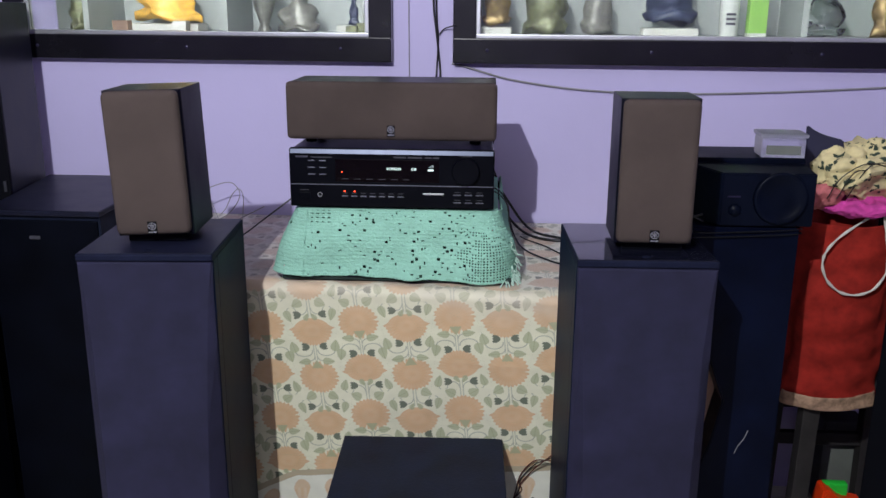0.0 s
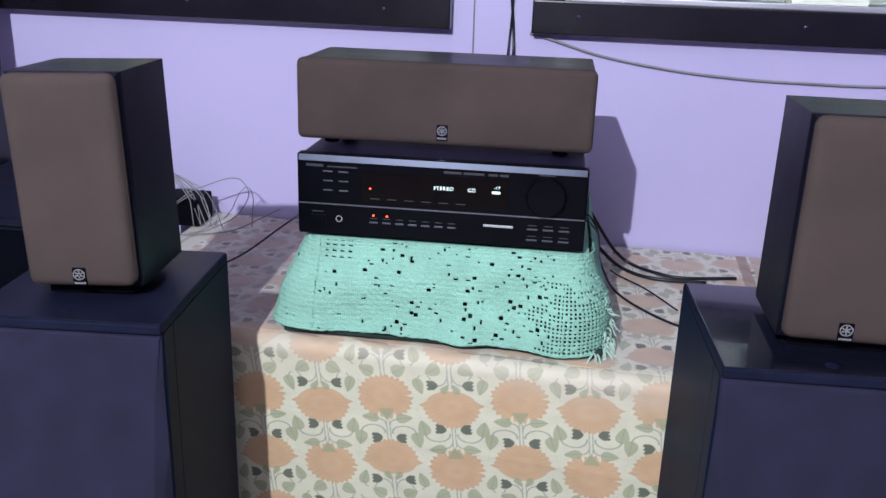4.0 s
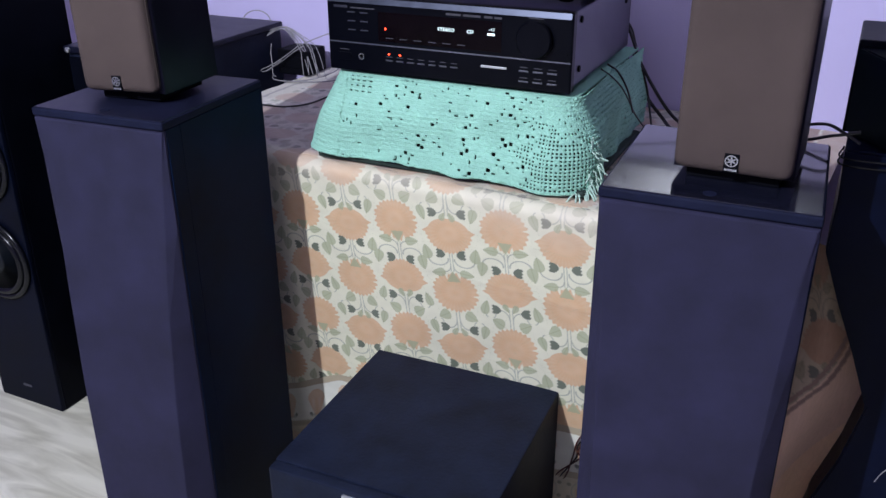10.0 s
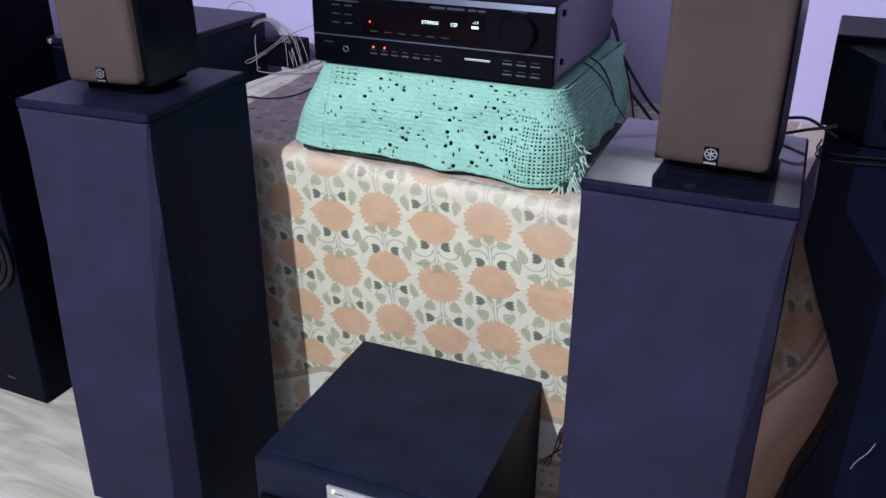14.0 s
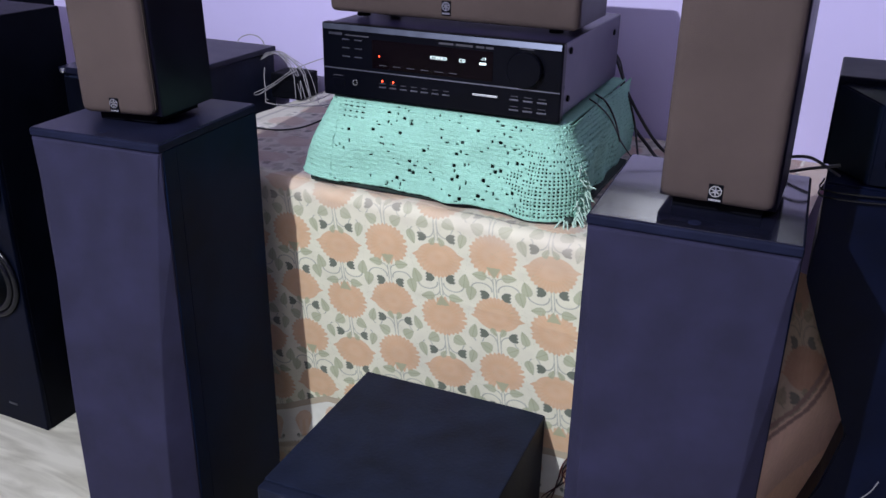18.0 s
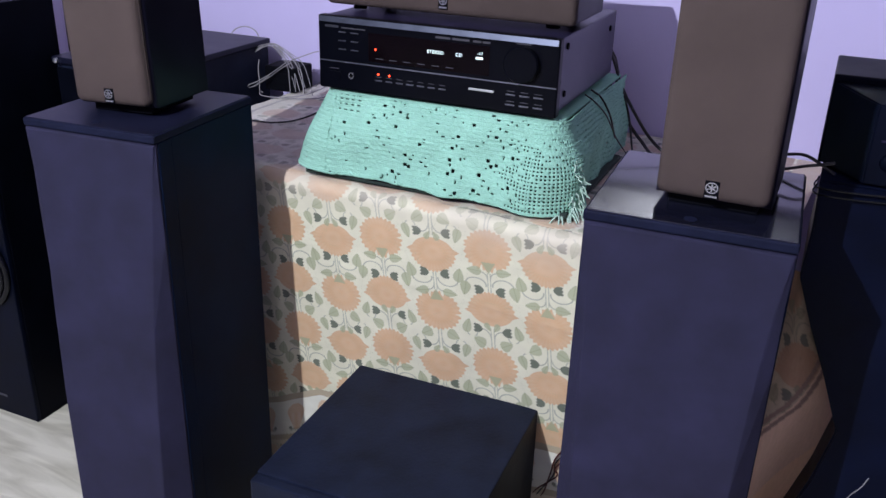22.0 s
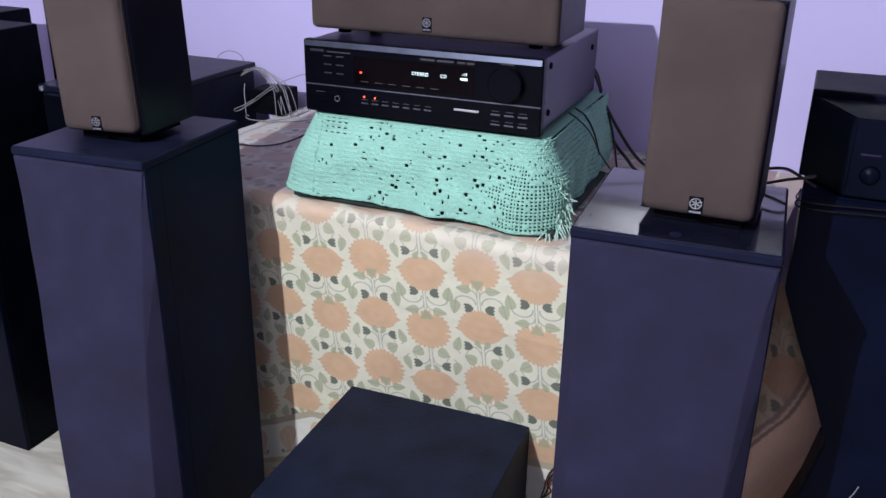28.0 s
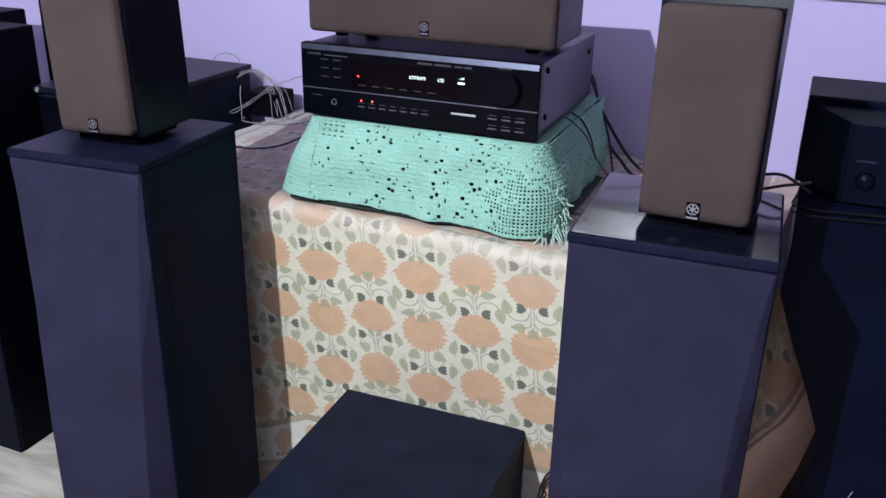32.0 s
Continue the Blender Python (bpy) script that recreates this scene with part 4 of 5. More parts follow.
# ---- front tower speakers ----
def tower_speaker(place, top_finish, top_label):
    tower = thing("tower_speaker", "tall black tower speaker with a tapered navy cloth grille", "speaker", place, group="front tower speakers")
    part("cabinet", box(-0.1240, 0.1240, 0.0302, 0.245, 0.012, 0.9062, 0.0008), SIDE, tower)
    part("front_baffle", box(-0.1240, 0.1240, 0.0, 0.0300, 0.012, 0.9062, 0.0012), SIDE, tower)
    plate = part("top_plate", box(-0.1243, 0.1243, -0.0085, 0.2455, 0.9064, 0.9190, 0.0035, 4), TOPEDGE, tower)
    part("lacquer", box(-0.1215, 0.1215, -0.0055, 0.2435, 0.9184, 0.9202, 0.0006), top_finish, plate, top_label)
    facets = bmesh.new()
    levels = []
    for z, w, y, rim in ((0.190, 0.092, -0.044, 0.1225), (0.440, 0.097, -0.038, 0.1225), (0.600, 0.1010, -0.028, 0.1225), (0.755, 0.107, -0.014, 0.1225), (0.840, 0.113, -0.0095, 0.1215), (0.902, 0.1205, -0.0083, 0.1230)):
        zo = {0.190: 0.186, 0.902: 0.9056}.get(z, z)
        levels.append([facets.verts.new(p) for p in ((-rim, -0.0005, zo), (-rim, -0.0045, zo), (-w, y, z), (w, y, z), (rim, -0.0045, zo), (rim, -0.0005, zo))])
    for a, b in zip(levels, levels[1:]):
        for q in range(5):
            facets.faces.new((a[q], a[q + 1], b[q + 1], b[q]))
    facets.faces.new(levels[0])
    facets.faces.new(levels[-1])
    face = [v for row in levels for v in row[2:4]]
    bmesh.ops.recalc_face_normals(facets, faces=facets.faces[:])
    bmesh.ops.bevel(facets, geom=[e for e in facets.edges if e.verts[0] in face and e.verts[1] in face], offset=0.0012, segments=1, affect="EDGES")
    part("grille", facets, NAVY, tower, "navy cloth grille with chamfered sides")
    part("logo_plate", turned([(0.008, 0), (0.0075, 0.0006), (0.001, 0.0008)], (0.0, 0.014, 0.9201), "z", 20), TOPEDGE, tower)
    part("port", turned([(0.036, 0.0005), (0.036, -0.007), (0.031, -0.010), (0.027, -0.008), (0.024, -0.001), (0.001, -0.001)], (0.010, 0.0, 0.128), "y", 32), GLOSSRUB, tower, "glossy round port", True)
    part("base", box(-0.128, 0.128, -0.008, 0.250, 0, 0.0125, 0.003), RUBBER, tower)


SLIM = Matrix.Diagonal((0.965, 1.05, 1.0033, 1))
tower_speaker(pose(-0.1790, -0.3690, 0, 0, 0, 4) @ SLIM, NAVYTOP, "dark navy lacquered top")
tower_speaker(pose(0.7025, -0.3413, 0, 0, 0, 2) @ Matrix.Diagonal((0.992, 1.05, 1.0033, 1)), TOPGLOSS, "polished navy lacquered top")


# ---- subwoofer ----
sub = thing("subwoofer", "black ash subwoofer cube with a silver control strip, on the floor", "subwoofer", pose(0.2995, -0.4324, 0, 0, 0, 1.5))
part("cabinet", box(-0.1745, 0.1745, 0.014, 0.362, 0.02, 0.427, 0.003), ASH, sub)
part("front_baffle", box(-0.1745, 0.1745, -0.006, 0.0145, 0.02, 0.4245, 0.004), ASH, sub)
pan = part("control_panel", box(-0.046, 0.090, -0.011, -0.005, 0.374, 0.416, 0.002), SILVER, sub, "silver control strip with knobs")
for k in range(4):
    part("knob", turned([(0.0075, 0), (0.0072, -0.010), (0.001, -0.011)], (-0.024 + 0.026 * k, -0.011, 0.391), "y", 18), SILVER, pan)
    part("knob_lettering", box(-0.031 + 0.026 * k, -0.017 + 0.026 * k, -0.0115, -0.0108, 0.405, 0.4065), DIMINK, pan)
part("power_light", turned([(0.0028, 0), (0.0022, -0.0015), (0.0005, -0.002)], (-0.034, -0.0112, 0.409), "y", 12), YLED, pan)
part("grille", box(-0.165, 0.165, -0.016, -0.0055, 0.035, 0.362, 0.004), RUBBER, sub)
for x in (-0.14, 0.14):
    for y in (0.03, 0.33):
        part("foot", turned([(0.018, 0), (0.019, 0.004), (0.016, 0.021)], (x, y, 0), "z", 16), RUBBER, sub)


# ---- the speaker with bare woofers beside the left tower ----
def woofer(parent, x, y, z, r):
    w = part("woofer", turned([(r * 1.10, 0.0005), (r * 1.10, -0.008), (r, -0.011), (r * 0.96, -0.006)], (x, y, z), "y", 40), GLOSSRUB, parent, "round woofer with a glossy surround", True)
    part("surround", turned([(r * 0.97, -0.003), (r * 0.93, -0.012), (r * 0.86, -0.016), (r * 0.79, -0.012), (r * 0.76, -0.006)], (x, y, z), "y", 40), GLOSSRUB, w, "", True)
    part("cone", turned([(r * 0.78, -0.0095), (r * 0.60, -0.0075), (r * 0.36, -0.0062), (0.001, -0.0060)], (x, y, z), "y", 40), CONE, w, "", True)
    part("dust_cap", turned([(r * 0.37, -0.006), (r * 0.30, -0.013), (r * 0.17, -0.017), (0.001, -0.018)], (x, y, z), "y", 32), CONE, w, "", True)


far = thing("tower_speaker", "slim black tower speaker with bare glossy woofers on the marble", "speaker", pose(-0.905, -0.062, 0))
part("cabinet", box(-0.103, 0.103, 0.012, 0.235, 0, 1.0, 0.004), VINYL, far)
part("front_baffle", box(-0.103, 0.103, 0.0, 0.0125, 0.002, 0.998, 0.003), HORNBLK, far)
woofer(far, 0.0, 0.0, 0.403, 0.092)
woofer(far, 0.0, 0.0, 0.645, 0.092)
woofer(far, 0.0, 0.0, 0.882, 0.092)
part("maker_mark", box(-0.016, 0.012, -0.0012, 0.0, 0.05, 0.056), PRINTINK, far)
low = thing("amplifier", "black slab behind the woofer tower, standing on the marble", "amplifier", pose(-1.13, 0.02, 0))
part("body", box(-0.11, 0.11, 0, 0.2, 0.215, 0.60, 0.004), VINYL, low)
part("front_panel", box(-0.108, 0.108, -0.006, 0.001, 0.217, 0.598, 0.002), SIDE, low)
for x in (-0.09, 0.09):
    part("leg", box(x - 0.012, x + 0.012, 0.08, 0.12, 0, 0.216), RUBBER, low)

# ---- black cabinet by the wall ----
cab = thing("floor_speaker_cabinet", "wide black wooden cabinet against the wall", "cabinet", pose(0, 0, 0))


def slanted(x0, x1, y0, y1, z0, z1, b):
    """A box whose far end runs askew, along the speaker beside it."""
    bm = box(x0, x1, y0, y1, z0, z1, b)
    for v in bm.verts:
        if v.co.x < -0.6:
            v.co.x -= 0.13 * (v.co.y - 0.09)
    return bm


part("carcass", slanted(-0.739, -0.472, 0.102, 0.52, 0.03, 0.870, 0.003), ASH, cab)
part("top_board", slanted(-0.742, -0.468, 0.090, 0.524, 0.8705, 0.884, 0.003), NAVYTOP, cab)
part("front_panel", slanted(-0.735, -0.477, 0.095, 0.1015, 0.035, 0.860, 0.002), VINYL, cab)
part("maker_mark", box(-0.640, -0.615, 0.0935, 0.0952, 0.815, 0.823), PRINTINK, cab)
part("knob", turned([(0.006, 0), (0.006, -0.006), (0.001, -0.008)], (-0.727, 0.0905, 0.877), "y", 12), BADGE, cab)
part("plinth", slanted(-0.73, -0.48, 0.12, 0.51, 0, 0.031, 0.002), RUBBER, cab)
shelfspk = thing("tower_speaker", "upright slim navy speaker standing beside the black cabinet", "speaker", pose(-0.766, 0.262, 0, 0, 0, 9))
part("cabinet", box(-0.090, 0, 0.0125, 0.262, 0, 1.345, 0.003), NAVYTOP, shelfspk)
part("front_baffle", box(-0.090, 0, 0.0, 0.0128, 0.002, 1.343, 0.002), RUBBER, shelfspk)
part("maker_mark", box(-0.015, -0.009, -0.002, 0.0005, 0.890, 0.916), PRINTINK, shelfspk)
tiny = thing("adapter", "small black adapter box among white wires on the table", "adapter", pose(-0.402, 0.49, TABLE_TOP + 0.003))
part("case", box(-0.042, 0.044, -0.03, 0.05, 0, 0.060, 0.004), RUBBER, tiny)
part("socket", box(-0.02, 0.03, -0.033, -0.0295, 0.018, 0.045, 0.001), RUBBER, tiny)
stand = thing("tower_speaker", "slim dark speaker on the far side of the woofer tower", "speaker", pose(-1.21, 0.44, 0.0))
part("case", box(-0.05, 0.05, -0.05, 0.05, 0, 0.975, 0.004), VINYL, stand)
part("tape", box(-0.03, -0.01, -0.052, 0.0, 0.91, 0.977, 0.001), PRINTINK, stand)

# ---- tall speaker with a horn box, right of the front tower ----
rt = thing("tower_speaker", "tall dark navy speaker wrapped in plastic beside the table", "speaker")
outline = [(0.834, 0.92), (0.837, 0.85), (0.834, 0.774), (0.862, 0.701), (0.895, 0.624), (0.927, 0.54), (0.908, 0.443), (0.879, 0.351), (0.862, 0.20), (0.862, 0.0), (1.045, 0.0), (1.045, 0.92)]
part("cabinet", prism(outline, -0.086, 0.16, 0.003), mat("navy_plastic_wrap", (0.0024, 0.0042, 0.0150), 0.35, var=0.4, scale=7, bump=0.4, bscale=40, spec=0.06), rt)
wrap = bmesh.new()
for z in (0.905, 0.914):
    tube([(0.832, -0.05, z), (0.836, -0.091, z - 0.004), (0.93, -0.093, z - 0.001), (1.04, -0.092, z + 0.006), (1.048, -0.06, z + 0.004)], 0.0013, 6, 8, bm=wrap)
part("plastic_band", wrap, GLOSSRUB, rt, "shiny gathered plastic band")
horn = thing("horn_speaker", "black horn speaker box with a round driver on the tall speaker", "speaker", pose(0, 0, 0.9205))
part("cabinet", box(0.826, 1.07, -0.003, 0.15, 0.0, 0.127, 0.003), HORNBLK, horn)
funnel = bmesh.new()
wide = [funnel.verts.new(p) for p in ((0.828, -0.0025, 0.002), (1.068, -0.0025, 0.002), (1.068, -0.0025, 0.1175), (0.828, -0.0025, 0.1175))]
slim = [funnel.verts.new(p) for p in ((0.885, -0.088, 0.004), (1.067, -0.088, 0.004), (1.067, -0.088, 0.1105), (0.885, -0.088, 0.1105))]
for q in range(4):
    funnel.faces.new((wide[q], wide[(q + 1) % 4], slim[(q + 1) % 4], slim[q]))
funnel.faces.new(slim)
funnel.faces.new(wide)
bmesh.ops.recalc_face_normals(funnel, faces=funnel.faces[:])
bmesh.ops.bevel(funnel, geom=funnel.edges[:], offset=0.002, segments=2, affect="EDGES")
part("front_hood", funnel, HORNBLK, horn)
part("driver_rim", turned([(0.054, 0.0005), (0.052, -0.006), (0.047, -0.007), (0.041, -0.002), (0.02, -0.0010), (0.001, -0.0015)], (1.000, -0.088, 0.061), "y", 36), HORNBLK, horn, "", True)
part("small_dome", turned([(0.013, 0), (0.011, -0.004), (0.001, -0.007)], (0.913, -0.088, 0.036), "y", 20), HORNBLK, horn, "", True)
part("maker_mark", box(0.897, 0.922, -0.0892, -0.0878, 0.062, 0.065), STEEL, horn)
tub = thing("plastic_tub", "clear rectangular plastic tub with a lid, on the horn speaker", "tub", pose(1.026, 0.034, 1.0478, 0, 0, -4) @ Matrix.Diagonal((0.76, 0.85, 0.92, 1)))
shell = box(-0.058, 0.058, -0.042, 0.042, 0, 0.045, 0.006)
part("tub_body", shell, CLEAR, tub)
part("lid", box(-0.062, 0.062, -0.046, 0.046, 0.0455, 0.054, 0.003), CLEAR, tub, "milky clear lid")
part("label_strip", box(-0.045, 0.045, -0.0432, -0.0424, 0.008, 0.028), GREYCARD, tub)
# thin pale curved line on the tall speaker's front
curl = tube([(0.962, -0.0868, 0.42), (0.968, -0.0870, 0.437), (0.979, -0.0870, 0.455), (0.986, -0.0868, 0.475)], 0.0009, 5, 6)
part("pale_line", curl, WHITEWIRE, rt)

# ---- stool with a red cloth bundle ----
stool = thing("wooden_stool", "worn dark wooden stool with crossbars", "stool", pose(1.33, 0.27, 0))
part("seat", box(-0.15, 0.15, -0.13, 0.15, 0.46, 0.49, 0.005), OLDWOOD, stool)
for x in (-0.125, 0.125):
    for y in (-0.11, 0.13):
        leg = box(-0.02, 0.02, -0.02, 0.02, 0, 0.461, 0.003)
        for v in leg.verts:
            v.co += Vector((x + (0.46 - v.co.z) * 0.015 * (1 if x > 0 else -1), y, 0))
        part("leg", leg, OLDWOOD, stool)
part("crossbar", box(-0.13, 0.13, -0.122, -0.100, 0.03, 0.072, 0.003), OLDWOOD, stool)
part("crossbar", box(-0.13, 0.13, 0.12, 0.142, 0.20, 0.235, 0.003), OLDWOOD, stool)
bag = thing("red_cloth_bundle", "faded red cotton cloth hanging over the stool, gold lace hem", "cloth")
A, B = np.meshgrid(np.linspace(0, 1, 60), np.linspace(0, 1, 90), indexing="ij")
ang = math.pi * (0.11 + 0.67 * A)
grow = 0.119 + 0.010 * np.sin(B * 14 + A * 5) * B + 0.006 * np.sin(A * 24 + B * 4)
red = np.stack([1.236 - grow * 1.15 * np.cos(ang), 0.20 - (0.105 + 0.02 * np.sin(B * 5)) * np.sin(ang) - 0.0028 * np.sin(B * 34 + A * 5) - 0.004 * np.sin(B * 9 - A * 6), 0.895 - 0.428 * B - 0.012 * np.sin(A * 3)], -1)
red[..., 0] += 0.020 * B * (1 - A)
fabric = sheet("hanging_cloth", red, REDCLOTH, bag)
fabric.modifiers.new("cloth", "SOLIDIFY").thickness = 0.004
hemline = sheet("lace_hem", np.stack([red[:, -8:, 0], red[:, -8:, 1] - 0.0085, red[:, -8:, 2] - 0.022], -1), LACE, bag, label="gold lace hem")
hemline.modifiers.new("cloth", "SOLIDIFY").thickness = 0.003
core = turned([(0.070, 0.491), (0.078, 0.6), (0.080, 0.8), (0.075, 0.905), (0.001, 0.91)], (1.245, 0.215, 0), "z", 24)
part("filling", lumpy(core, 0.006, 12, 3), REDCLOTH, bag, "", True)


def heap(name, label, x, y, z, w, d, h, material, seed):
    bm = bmesh.new()
    bmesh.ops.create_icosphere(bm, subdivisions=5, radius=1)
    for v in bm.verts:
        v.co = Vector((v.co.x * w, v.co.y * d, v.co.z * h))
    lumpy(bm, min(w, h) * 0.45, 1.1 / min(w, h), seed)
    lumpy(bm, min(w, h) * 0.10, 3.0 / min(w, h), seed + 5)
    for v in bm.verts:
        v.co += v.co.normalized() * min(w, h) * 0.22 * (0.5 - abs(noise.noise(v.co * 1.8 / min(w, h) + Vector((seed, 1, 2)))) * 2)
    low_z = min(v.co.z for v in bm.verts)
    for v in bm.verts:
        v.co += Vector((x, y, z - low_z))
    return tagged(part(name, bm, material, None, "", True), label, "cloth", "cloths heaped on the stool")


heap("folded_cloth", "bright magenta folded cloth on the red bundle", 1.255, 0.14, 0.895, 0.105, 0.085, 0.022, MAGENTA, 2)
heap("folded_cloth", "faded pink-red folded cloth under the heap", 1.160, 0.15, 0.905, 0.048, 0.07, 0.046, FADED, 3)
heap("folded_cloth", "cream cloth printed with dark leaves, crumpled on top", 1.250, 0.15, 0.930, 0.122, 0.09, 0.058, CREAM, 7)
heap("folded_cloth", "cream cloth with a dark leaf print, folded under another", 1.195, 0.13, 0.945, 0.075, 0.06, 0.050, CREAM, 12)
corner_flap = prism([(1.112, 1.000), (1.108, 1.102), (1.128, 1.090), (1.150, 1.078), (1.190, 1.070), (1.20, 1.02)], 0.118, 0.128, 0.003)
tagged(part("folded_cloth", lumpy(corner_flap, 0.004, 30, 4), NAVYCLOTH), "navy cloth corner sticking out of the heap", "cloth", "cloths heaped on the stool")
rope = tube([(1.312, 0.115, 0.930), (1.232, 0.090, 0.890), (1.177, 0.075, 0.850), (1.157, 0.069, 0.810), (1.172, 0.065, 0.765), (1.212, 0.060, 0.738), (1.262, 0.060, 0.745), (1.292, 0.063, 0.785), (1.294, 0.071, 0.835), (1.287, 0.081, 0.885), (1.282, 0.090, 0.930)], 0.0028, 8, 8)
for i, v in enumerate(rope.verts):
    v.co += Vector((0.0009 * math.sin(i * 0.9), 0, 0.0009 * math.cos(i * 0.9)))
tagged(part("rope", rope, ROPE, None, "", True), "white twisted rope looped over the red cloth", "rope")
strings = bmesh.new()
for k in range(3):
    tube([(1.15 + 0.02 * k, 0.07, 0.95), (1.17 + 0.025 * k, 0.055 - 0.004 * k, 1.0 + 0.012 * k), (1.23 + 0.02 * k, 0.06, 1.03 - 0.02 * (k % 2)), (1.31, 0.07, 1.0 + 0.01 * k)], 0.0013, 6, 6, bm=strings)
tagged(part("headphone_cord", strings, CABLE, None, "", True), "thin dark cords tangled over the cloth heap", "cord")
toy = thing("plastic_toy", "red and green plastic toy on the floor under the stool", "toy", pose(1.315, 0.23, 0))
part("red_bar", prism([(-0.040, 0.118), (-0.030, 0.172), (-0.012, 0.170), (0.0, 0.158), (0.020, 0.142), (0.078, 0.132), (0.078, 0.094), (-0.01, 0.106)], -0.03, 0.03, 0.005), REDPL, toy)
part("green_block", box(-0.022, 0.042, 0.005, 0.028, 0.132, 0.172, 0.006), GREENPL, toy)
part("pale_base", box(-0.060, 0.070, -0.035, 0.035, 0, 0.030, 0.006), GREYCARD, toy)
part("green_foot", box(-0.010, 0.014, -0.03, 0.03, 0.028, 0.112, 0.006), GREENPL, toy)
tagged(part("carton", box(1.36, 1.47, 0.43, 0.54, 0, 0.25, 0.004), GREYCARD), "grey worn carton behind the stool", "carton")
# added black backing that stands in for the dark space behind the stool
back_fill = thing("dark_backing", "added black block on short legs, standing in for the dark behind the stool", "cabinet")
part("body", box(1.10, 1.66, 0.44, 0.555, 0.285, 0.90, 0.004), VINYL, back_fill)
part("backing_board", box(1.105, 1.375, 0.434, 0.4395, 0.29, 0.895, 0.002), RUBBER, back_fill)
part("backing_board", box(1.380, 1.655, 0.434, 0.4395, 0.29, 0.895, 0.002), RUBBER, back_fill)
for x in (1.12, 1.64):
    for y in (0.455, 0.54):
        part("leg", box(x - 0.012, x + 0.012, y - 0.012, y + 0.012, 0, 0.286), RUBBER, back_fill)

# ---- dark speaker at the edge ----
edge = thing("tower_speaker", "large black speaker standing beside the stool", "speaker", pose(1.250, -0.06, 0, 0, 0, -40))
part("cabinet", box(0, 0.30, 0.012, 0.30, 0, 0.93, 0.004), VINYL, edge)
part("front_baffle", box(0, 0.30, 0, 0.0125, 0.002, 0.928, 0.003), RUBBER, edge)

# ---- cables and wires ----
def cable(label, points, r, material, category="cable", place=Matrix()):
    ob = tagged(part("cable", tube(points, r), material, None, "", True), label, category, "loose cables")
    ob.matrix_world = place
    return ob


TT = TABLE_TOP + 0.004
cable("thin black speaker cable from the receiver lying on the cloth", [(0.02, 0.36, 0.96), (-0.02, 0.37, 0.915), (-0.075, 0.37, 0.870), (-0.14, 0.335, 0.822), (-0.20, 0.265, TT + 0.010), (-0.25, 0.21, TT + 0.003), (-0.34, 0.20, TT + 0.003)], 0.0020, CABLE)
cable("thick black cable curving from the receiver over the cloth", [(0.41, 0.372, 0.99), (0.427, 0.40, 0.955), (0.442, 0.40, 0.909), (0.478, 0.40, 0.851), (0.512, 0.41, 0.802), (0.545, 0.41, TT + 0.004), (0.588, 0.366, TT + 0.004), (0.64, 0.345, TT + 0.004), (0.74, 0.365, TT + 0.004)], 0.0034, CABLE)
cable("black cable curving from the receiver to the tower", [(0.415, 0.372, 0.98), (0.432, 0.405, 0.935), (0.445, 0.41, 0.88), (0.466, 0.41, 0.828), (0.498, 0.415, 0.788), (0.532, 0.372, TT + 0.004), (0.586, 0.333, TT + 0.003), (0.68, 0.33, TT + 0.003)], 0.0036, CABLE)
cable("thin black cable dropping to the cloth", [(0.425, 0.372, 0.97), (0.462, 0.40, 0.86), (0.484, 0.38, 0.79), (0.494, 0.34, TT + 0.003), (0.504, 0.268, TT + 0.003), (0.529, 0.205, TT + 0.003), (0.578, 0.136, TT + 0.003), (0.63, 0.09, TT + 0.003)], 0.0022, CABLE)
cable("thin grey cable looping on the cloth", [(0.505, 0.36, TT + 0.004), (0.52, 0.335, TT + 0.003), (0.557, 0.286, TT + 0.003), (0.582, 0.240, TT + 0.003), (0.61, 0.18, TT + 0.003)], 0.0016, CABLE)
cable("thin black cord hanging over the crochet cover", [(0.436, 0.160, 0.934), (0.452, 0.172, 0.920), (0.467, 0.205, 0.890), (0.474, 0.275, 0.831), (0.486, 0.344, TT + 0.006)], 0.0014, CABLE)
cable("thin black cord tucked behind the crochet cover", [(0.436, 0.20, 0.934), (0.454, 0.212, 0.918), (0.469, 0.226, 0.885), (0.474, 0.262, 0.835)], 0.0018, CABLE)
tie = turned([(0.006, -0.006), (0.009, -0.004), (0.009, 0.004), (0.006, 0.006)], (0.441, 0.403, 0.905), "z", 14)
tagged(part("cable_tie", tie, RUBBER, None, "", True), "small black tie round the cables behind the receiver", "cable tie")
cable("black cable arching between the small and the tall speaker", [(0.765, -0.10, 0.946), (0.784, -0.10, 0.952), (0.809, -0.10, 0.955), (0.832, -0.10, 0.945), (0.850, -0.10, 0.935)], 0.0022, CABLE)
cable("black cable lying between the small and the tall speaker", [(0.765, -0.10, 0.929), (0.787, -0.10, 0.932), (0.812, -0.10, 0.940), (0.832, -0.10, 0.945), (0.848, -0.10, 0.950)], 0.0022, CABLE)
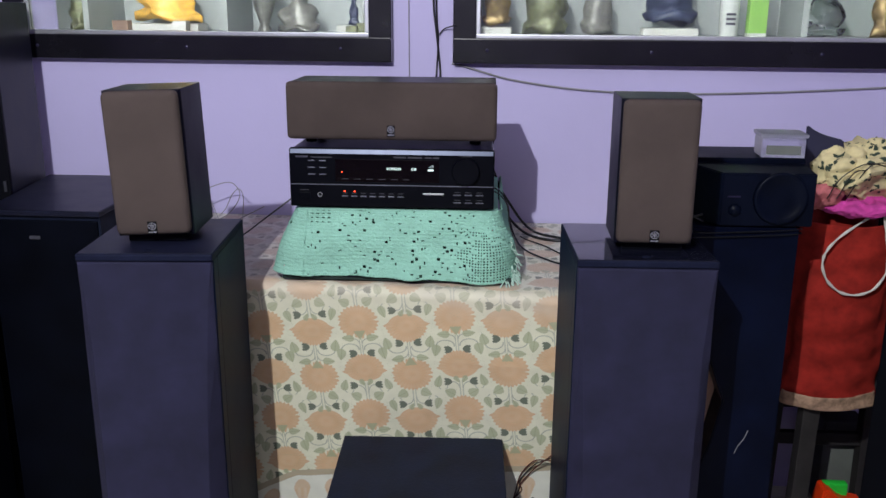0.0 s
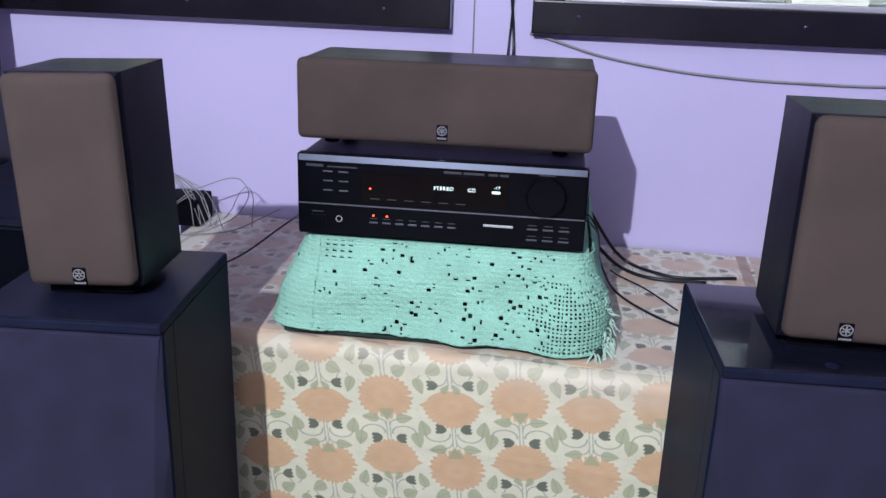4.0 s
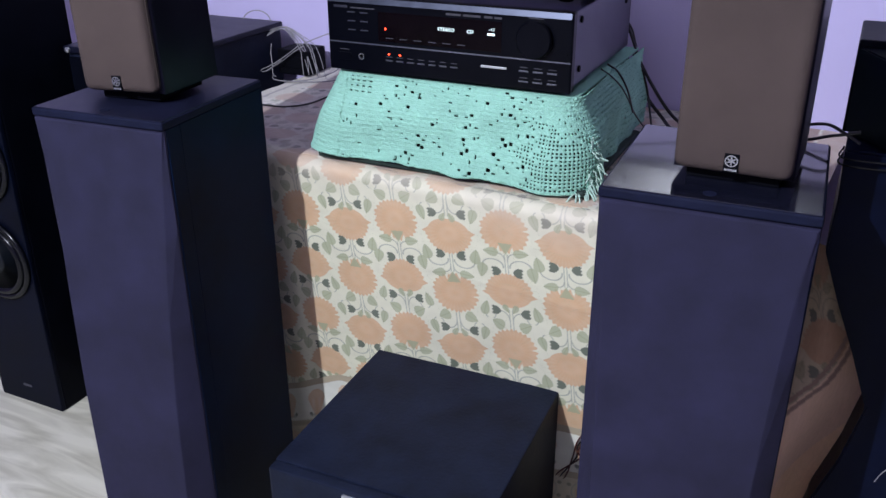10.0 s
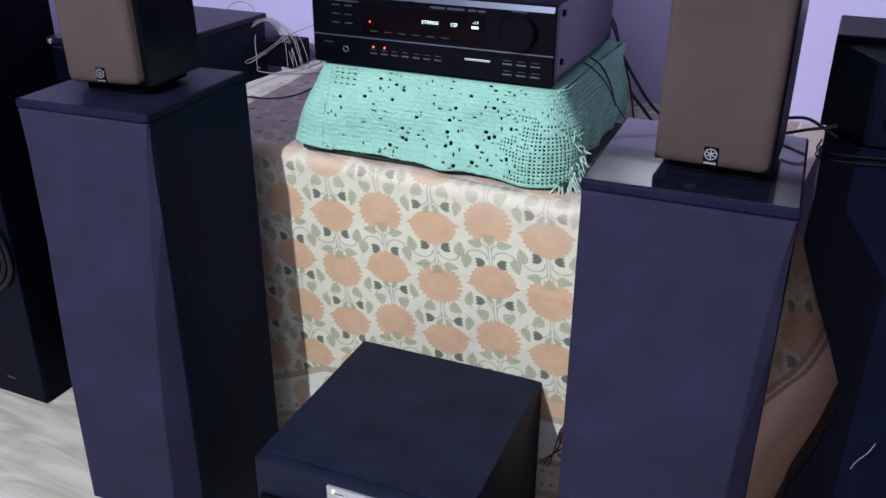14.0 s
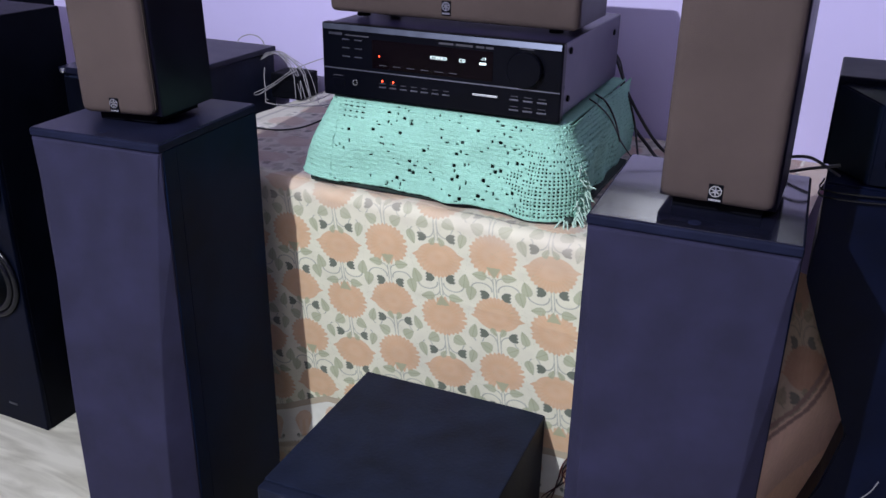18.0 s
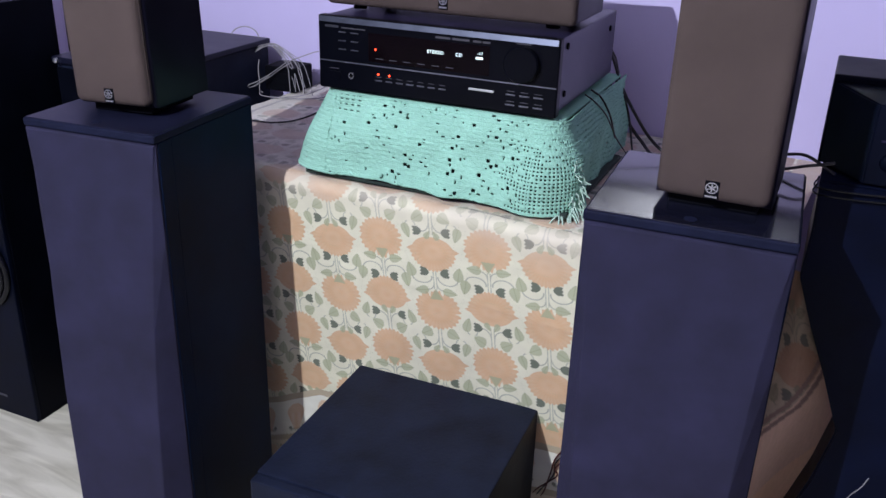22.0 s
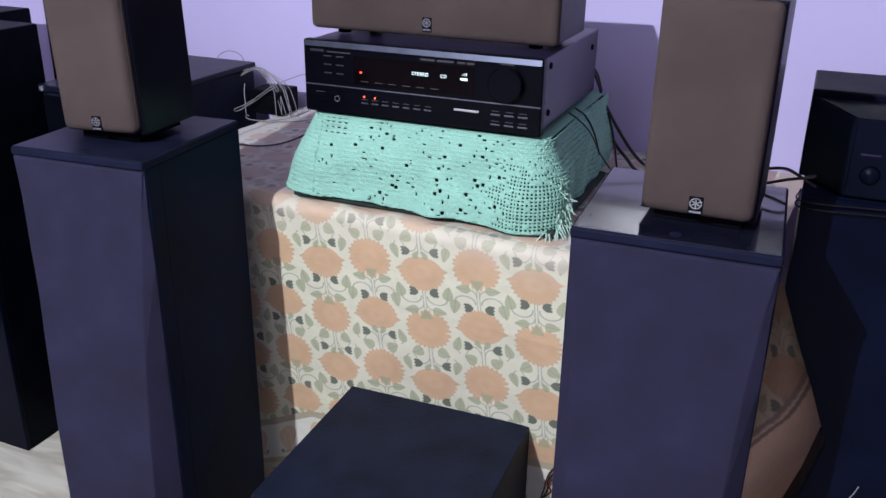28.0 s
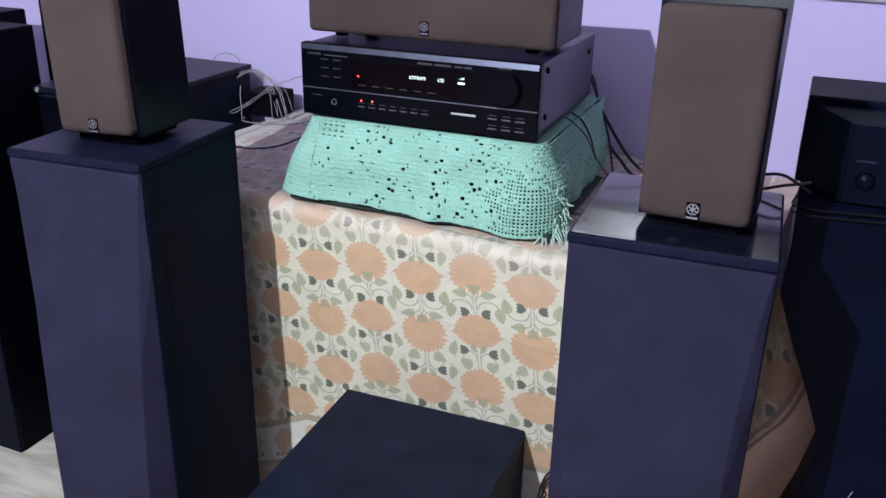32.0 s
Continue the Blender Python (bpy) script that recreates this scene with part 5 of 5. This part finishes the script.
for k in range(7):
    d, e = 0.005 * math.sin(k * 2.3), 0.004 * math.cos(k * 1.7)
    w = 0.007 * k - 0.004
    cable("thin white wire arching out of the tangle by the wall", [(-0.50, 0.48 + d, 0.848 + e), (-0.459, 0.47 + d, 0.872 + e), (-0.429 + e + 0.4 * w, 0.47 - d, 0.880 + d), (-0.403 + d + 0.7 * w, 0.468, 0.868 + e), (-0.378 + e + w, 0.465 + d, 0.842 + d), (-0.366 + d + w, 0.462, 0.820), (-0.348 + 2 * d + w, 0.45 + e, TT + 0.004 + 0.002 * (k % 3))], 0.0008 + 0.0003 * (k % 2), WHITEWIRE, "wire")
cable("white wire bent steeply out of the tangle", [(-0.47, 0.46, 0.86), (-0.429, 0.465, 0.879), (-0.398, 0.465, 0.857), (-0.377, 0.46, 0.832), (-0.371, 0.455, 0.81), (-0.366, 0.45, TT + 0.004)], 0.0011, WHITEWIRE, "wire")
cable("white wire slanting across the adapter", [(-0.465, 0.435, 0.779), (-0.455, 0.44, 0.785), (-0.422, 0.445, 0.806), (-0.393, 0.45, 0.828), (-0.365, 0.455, 0.845)], 0.0012, WHITEWIRE, "wire")
cable("thin grey wire looping from the tangle over the table", [(-0.385, 0.47, 0.843), (-0.337, 0.47, 0.863), (-0.297, 0.47, 0.878), (-0.271, 0.47, 0.880), (-0.256, 0.47, 0.868), (-0.249, 0.47, 0.848), (-0.261, 0.47, 0.820), (-0.289, 0.47, 0.790), (-0.328, 0.439, TT + 0.002), (-0.357, 0.405, TT + 0.002)], 0.0011, WHITEWIRE, "wire")
cable("thin grey wire bent in a small hoop by the wall", [(-0.300, 0.46, 0.795), (-0.288, 0.47, 0.812), (-0.269, 0.47, 0.849), (-0.250, 0.47, 0.863), (-0.240, 0.47, 0.841), (-0.243, 0.47, 0.800), (-0.245, 0.47, TT + 0.003)], 0.0010, WHITEWIRE, "wire")
cable("white wire bent down over the cloth's edge", [(-0.452, 0.45, 0.845), (-0.452, 0.445, 0.822), (-0.447, 0.44, 0.798), (-0.440, 0.43, TT + 0.004), (-0.425, 0.42, TT + 0.002)], 0.0013, WHITEWIRE, "wire")
cable("white wire twisted into a narrow eye in the tangle", [(-0.375, 0.45, 0.846), (-0.409, 0.44, 0.820), (-0.445, 0.43, 0.797), (-0.468, 0.425, 0.786), (-0.472, 0.43, 0.779), (-0.455, 0.43, 0.785), (-0.415, 0.435, 0.812)], 0.0010, WHITEWIRE, "wire")
cable("thin grey wire lying across the cloth from the tangle", [(-0.44, 0.43, TT + 0.004), (-0.41, 0.395, TT + 0.002), (-0.35, 0.40, TT + 0.002), (-0.28, 0.44, TT + 0.002), (-0.235, 0.50, TT + 0.015), (-0.20, 0.53, TT + 0.03)], 0.0014, WHITEWIRE, "wire")
cable("thin grey wire standing up behind the black cabinet", [(-0.575, 0.50, 0.86), (-0.568, 0.51, 0.893), (-0.530, 0.51, 0.908), (-0.495, 0.51, 0.893), (-0.480, 0.50, 0.84)], 0.0013, WHITEWIRE, "wire")
cable("grey cable sagging along the wall under the case", [(0.318, 0.561, 1.196), (0.36, 0.560, 1.186), (0.465, 0.560, 1.158), (0.60, 0.560, 1.138), (0.733, 0.560, 1.128), (0.86, 0.560, 1.126), (0.983, 0.560, 1.127), (1.2, 0.560, 1.136), (1.44, 0.560, 1.151), (1.7, 0.560, 1.17)], 0.0026, WHITEWIRE, "wire", place=AT_WALL)
cable("black wire running down the wall between the cases", [(0.262, 0.560, 1.60), (0.268, 0.560, 1.36), (0.276, 0.559, 1.28), (0.287, 0.558, 1.17), (0.285, 0.50, 1.09)], 0.0028, CABLE, "wire", place=AT_WALL)
cable("black wire twisted beside another on the wall", [(0.272, 0.558, 1.60), (0.276, 0.557, 1.34), (0.281, 0.557, 1.26), (0.277, 0.557, 1.17), (0.275, 0.50, 1.09)], 0.0022, CABLE, "wire", place=AT_WALL)
cable("thin dark wire running out of the case's corner", [(0.284, 0.558, 1.27), (0.298, 0.556, 1.285), (0.33, 0.528, 1.295)], 0.0016, CABLE, "wire", place=AT_WALL)
cable("thin pale wire straight down the wall", [(0.203, 0.561, 1.7), (0.203, 0.561, 1.36), (0.204, 0.561, 1.1), (0.203, 0.561, 0.9)], 0.0012, WHITEWIRE, "wire", place=AT_WALL)
for k in range(3):
    cable("dark red wire hanging between tower and subwoofer", [(0.57, -0.10 - 0.01 * k, 0.395 + 0.012 * k), (0.535, -0.085, 0.385 - 0.01 * k), (0.507, -0.075, 0.345 - 0.012 * k), (0.497 + 0.006 * k, -0.07, 0.30), (0.485 - 0.008 * k, -0.065, 0.25), (0.462, -0.06, 0.215)], 0.0014, (REDWIRE, CABLE, REDWIRE)[k], "wire")
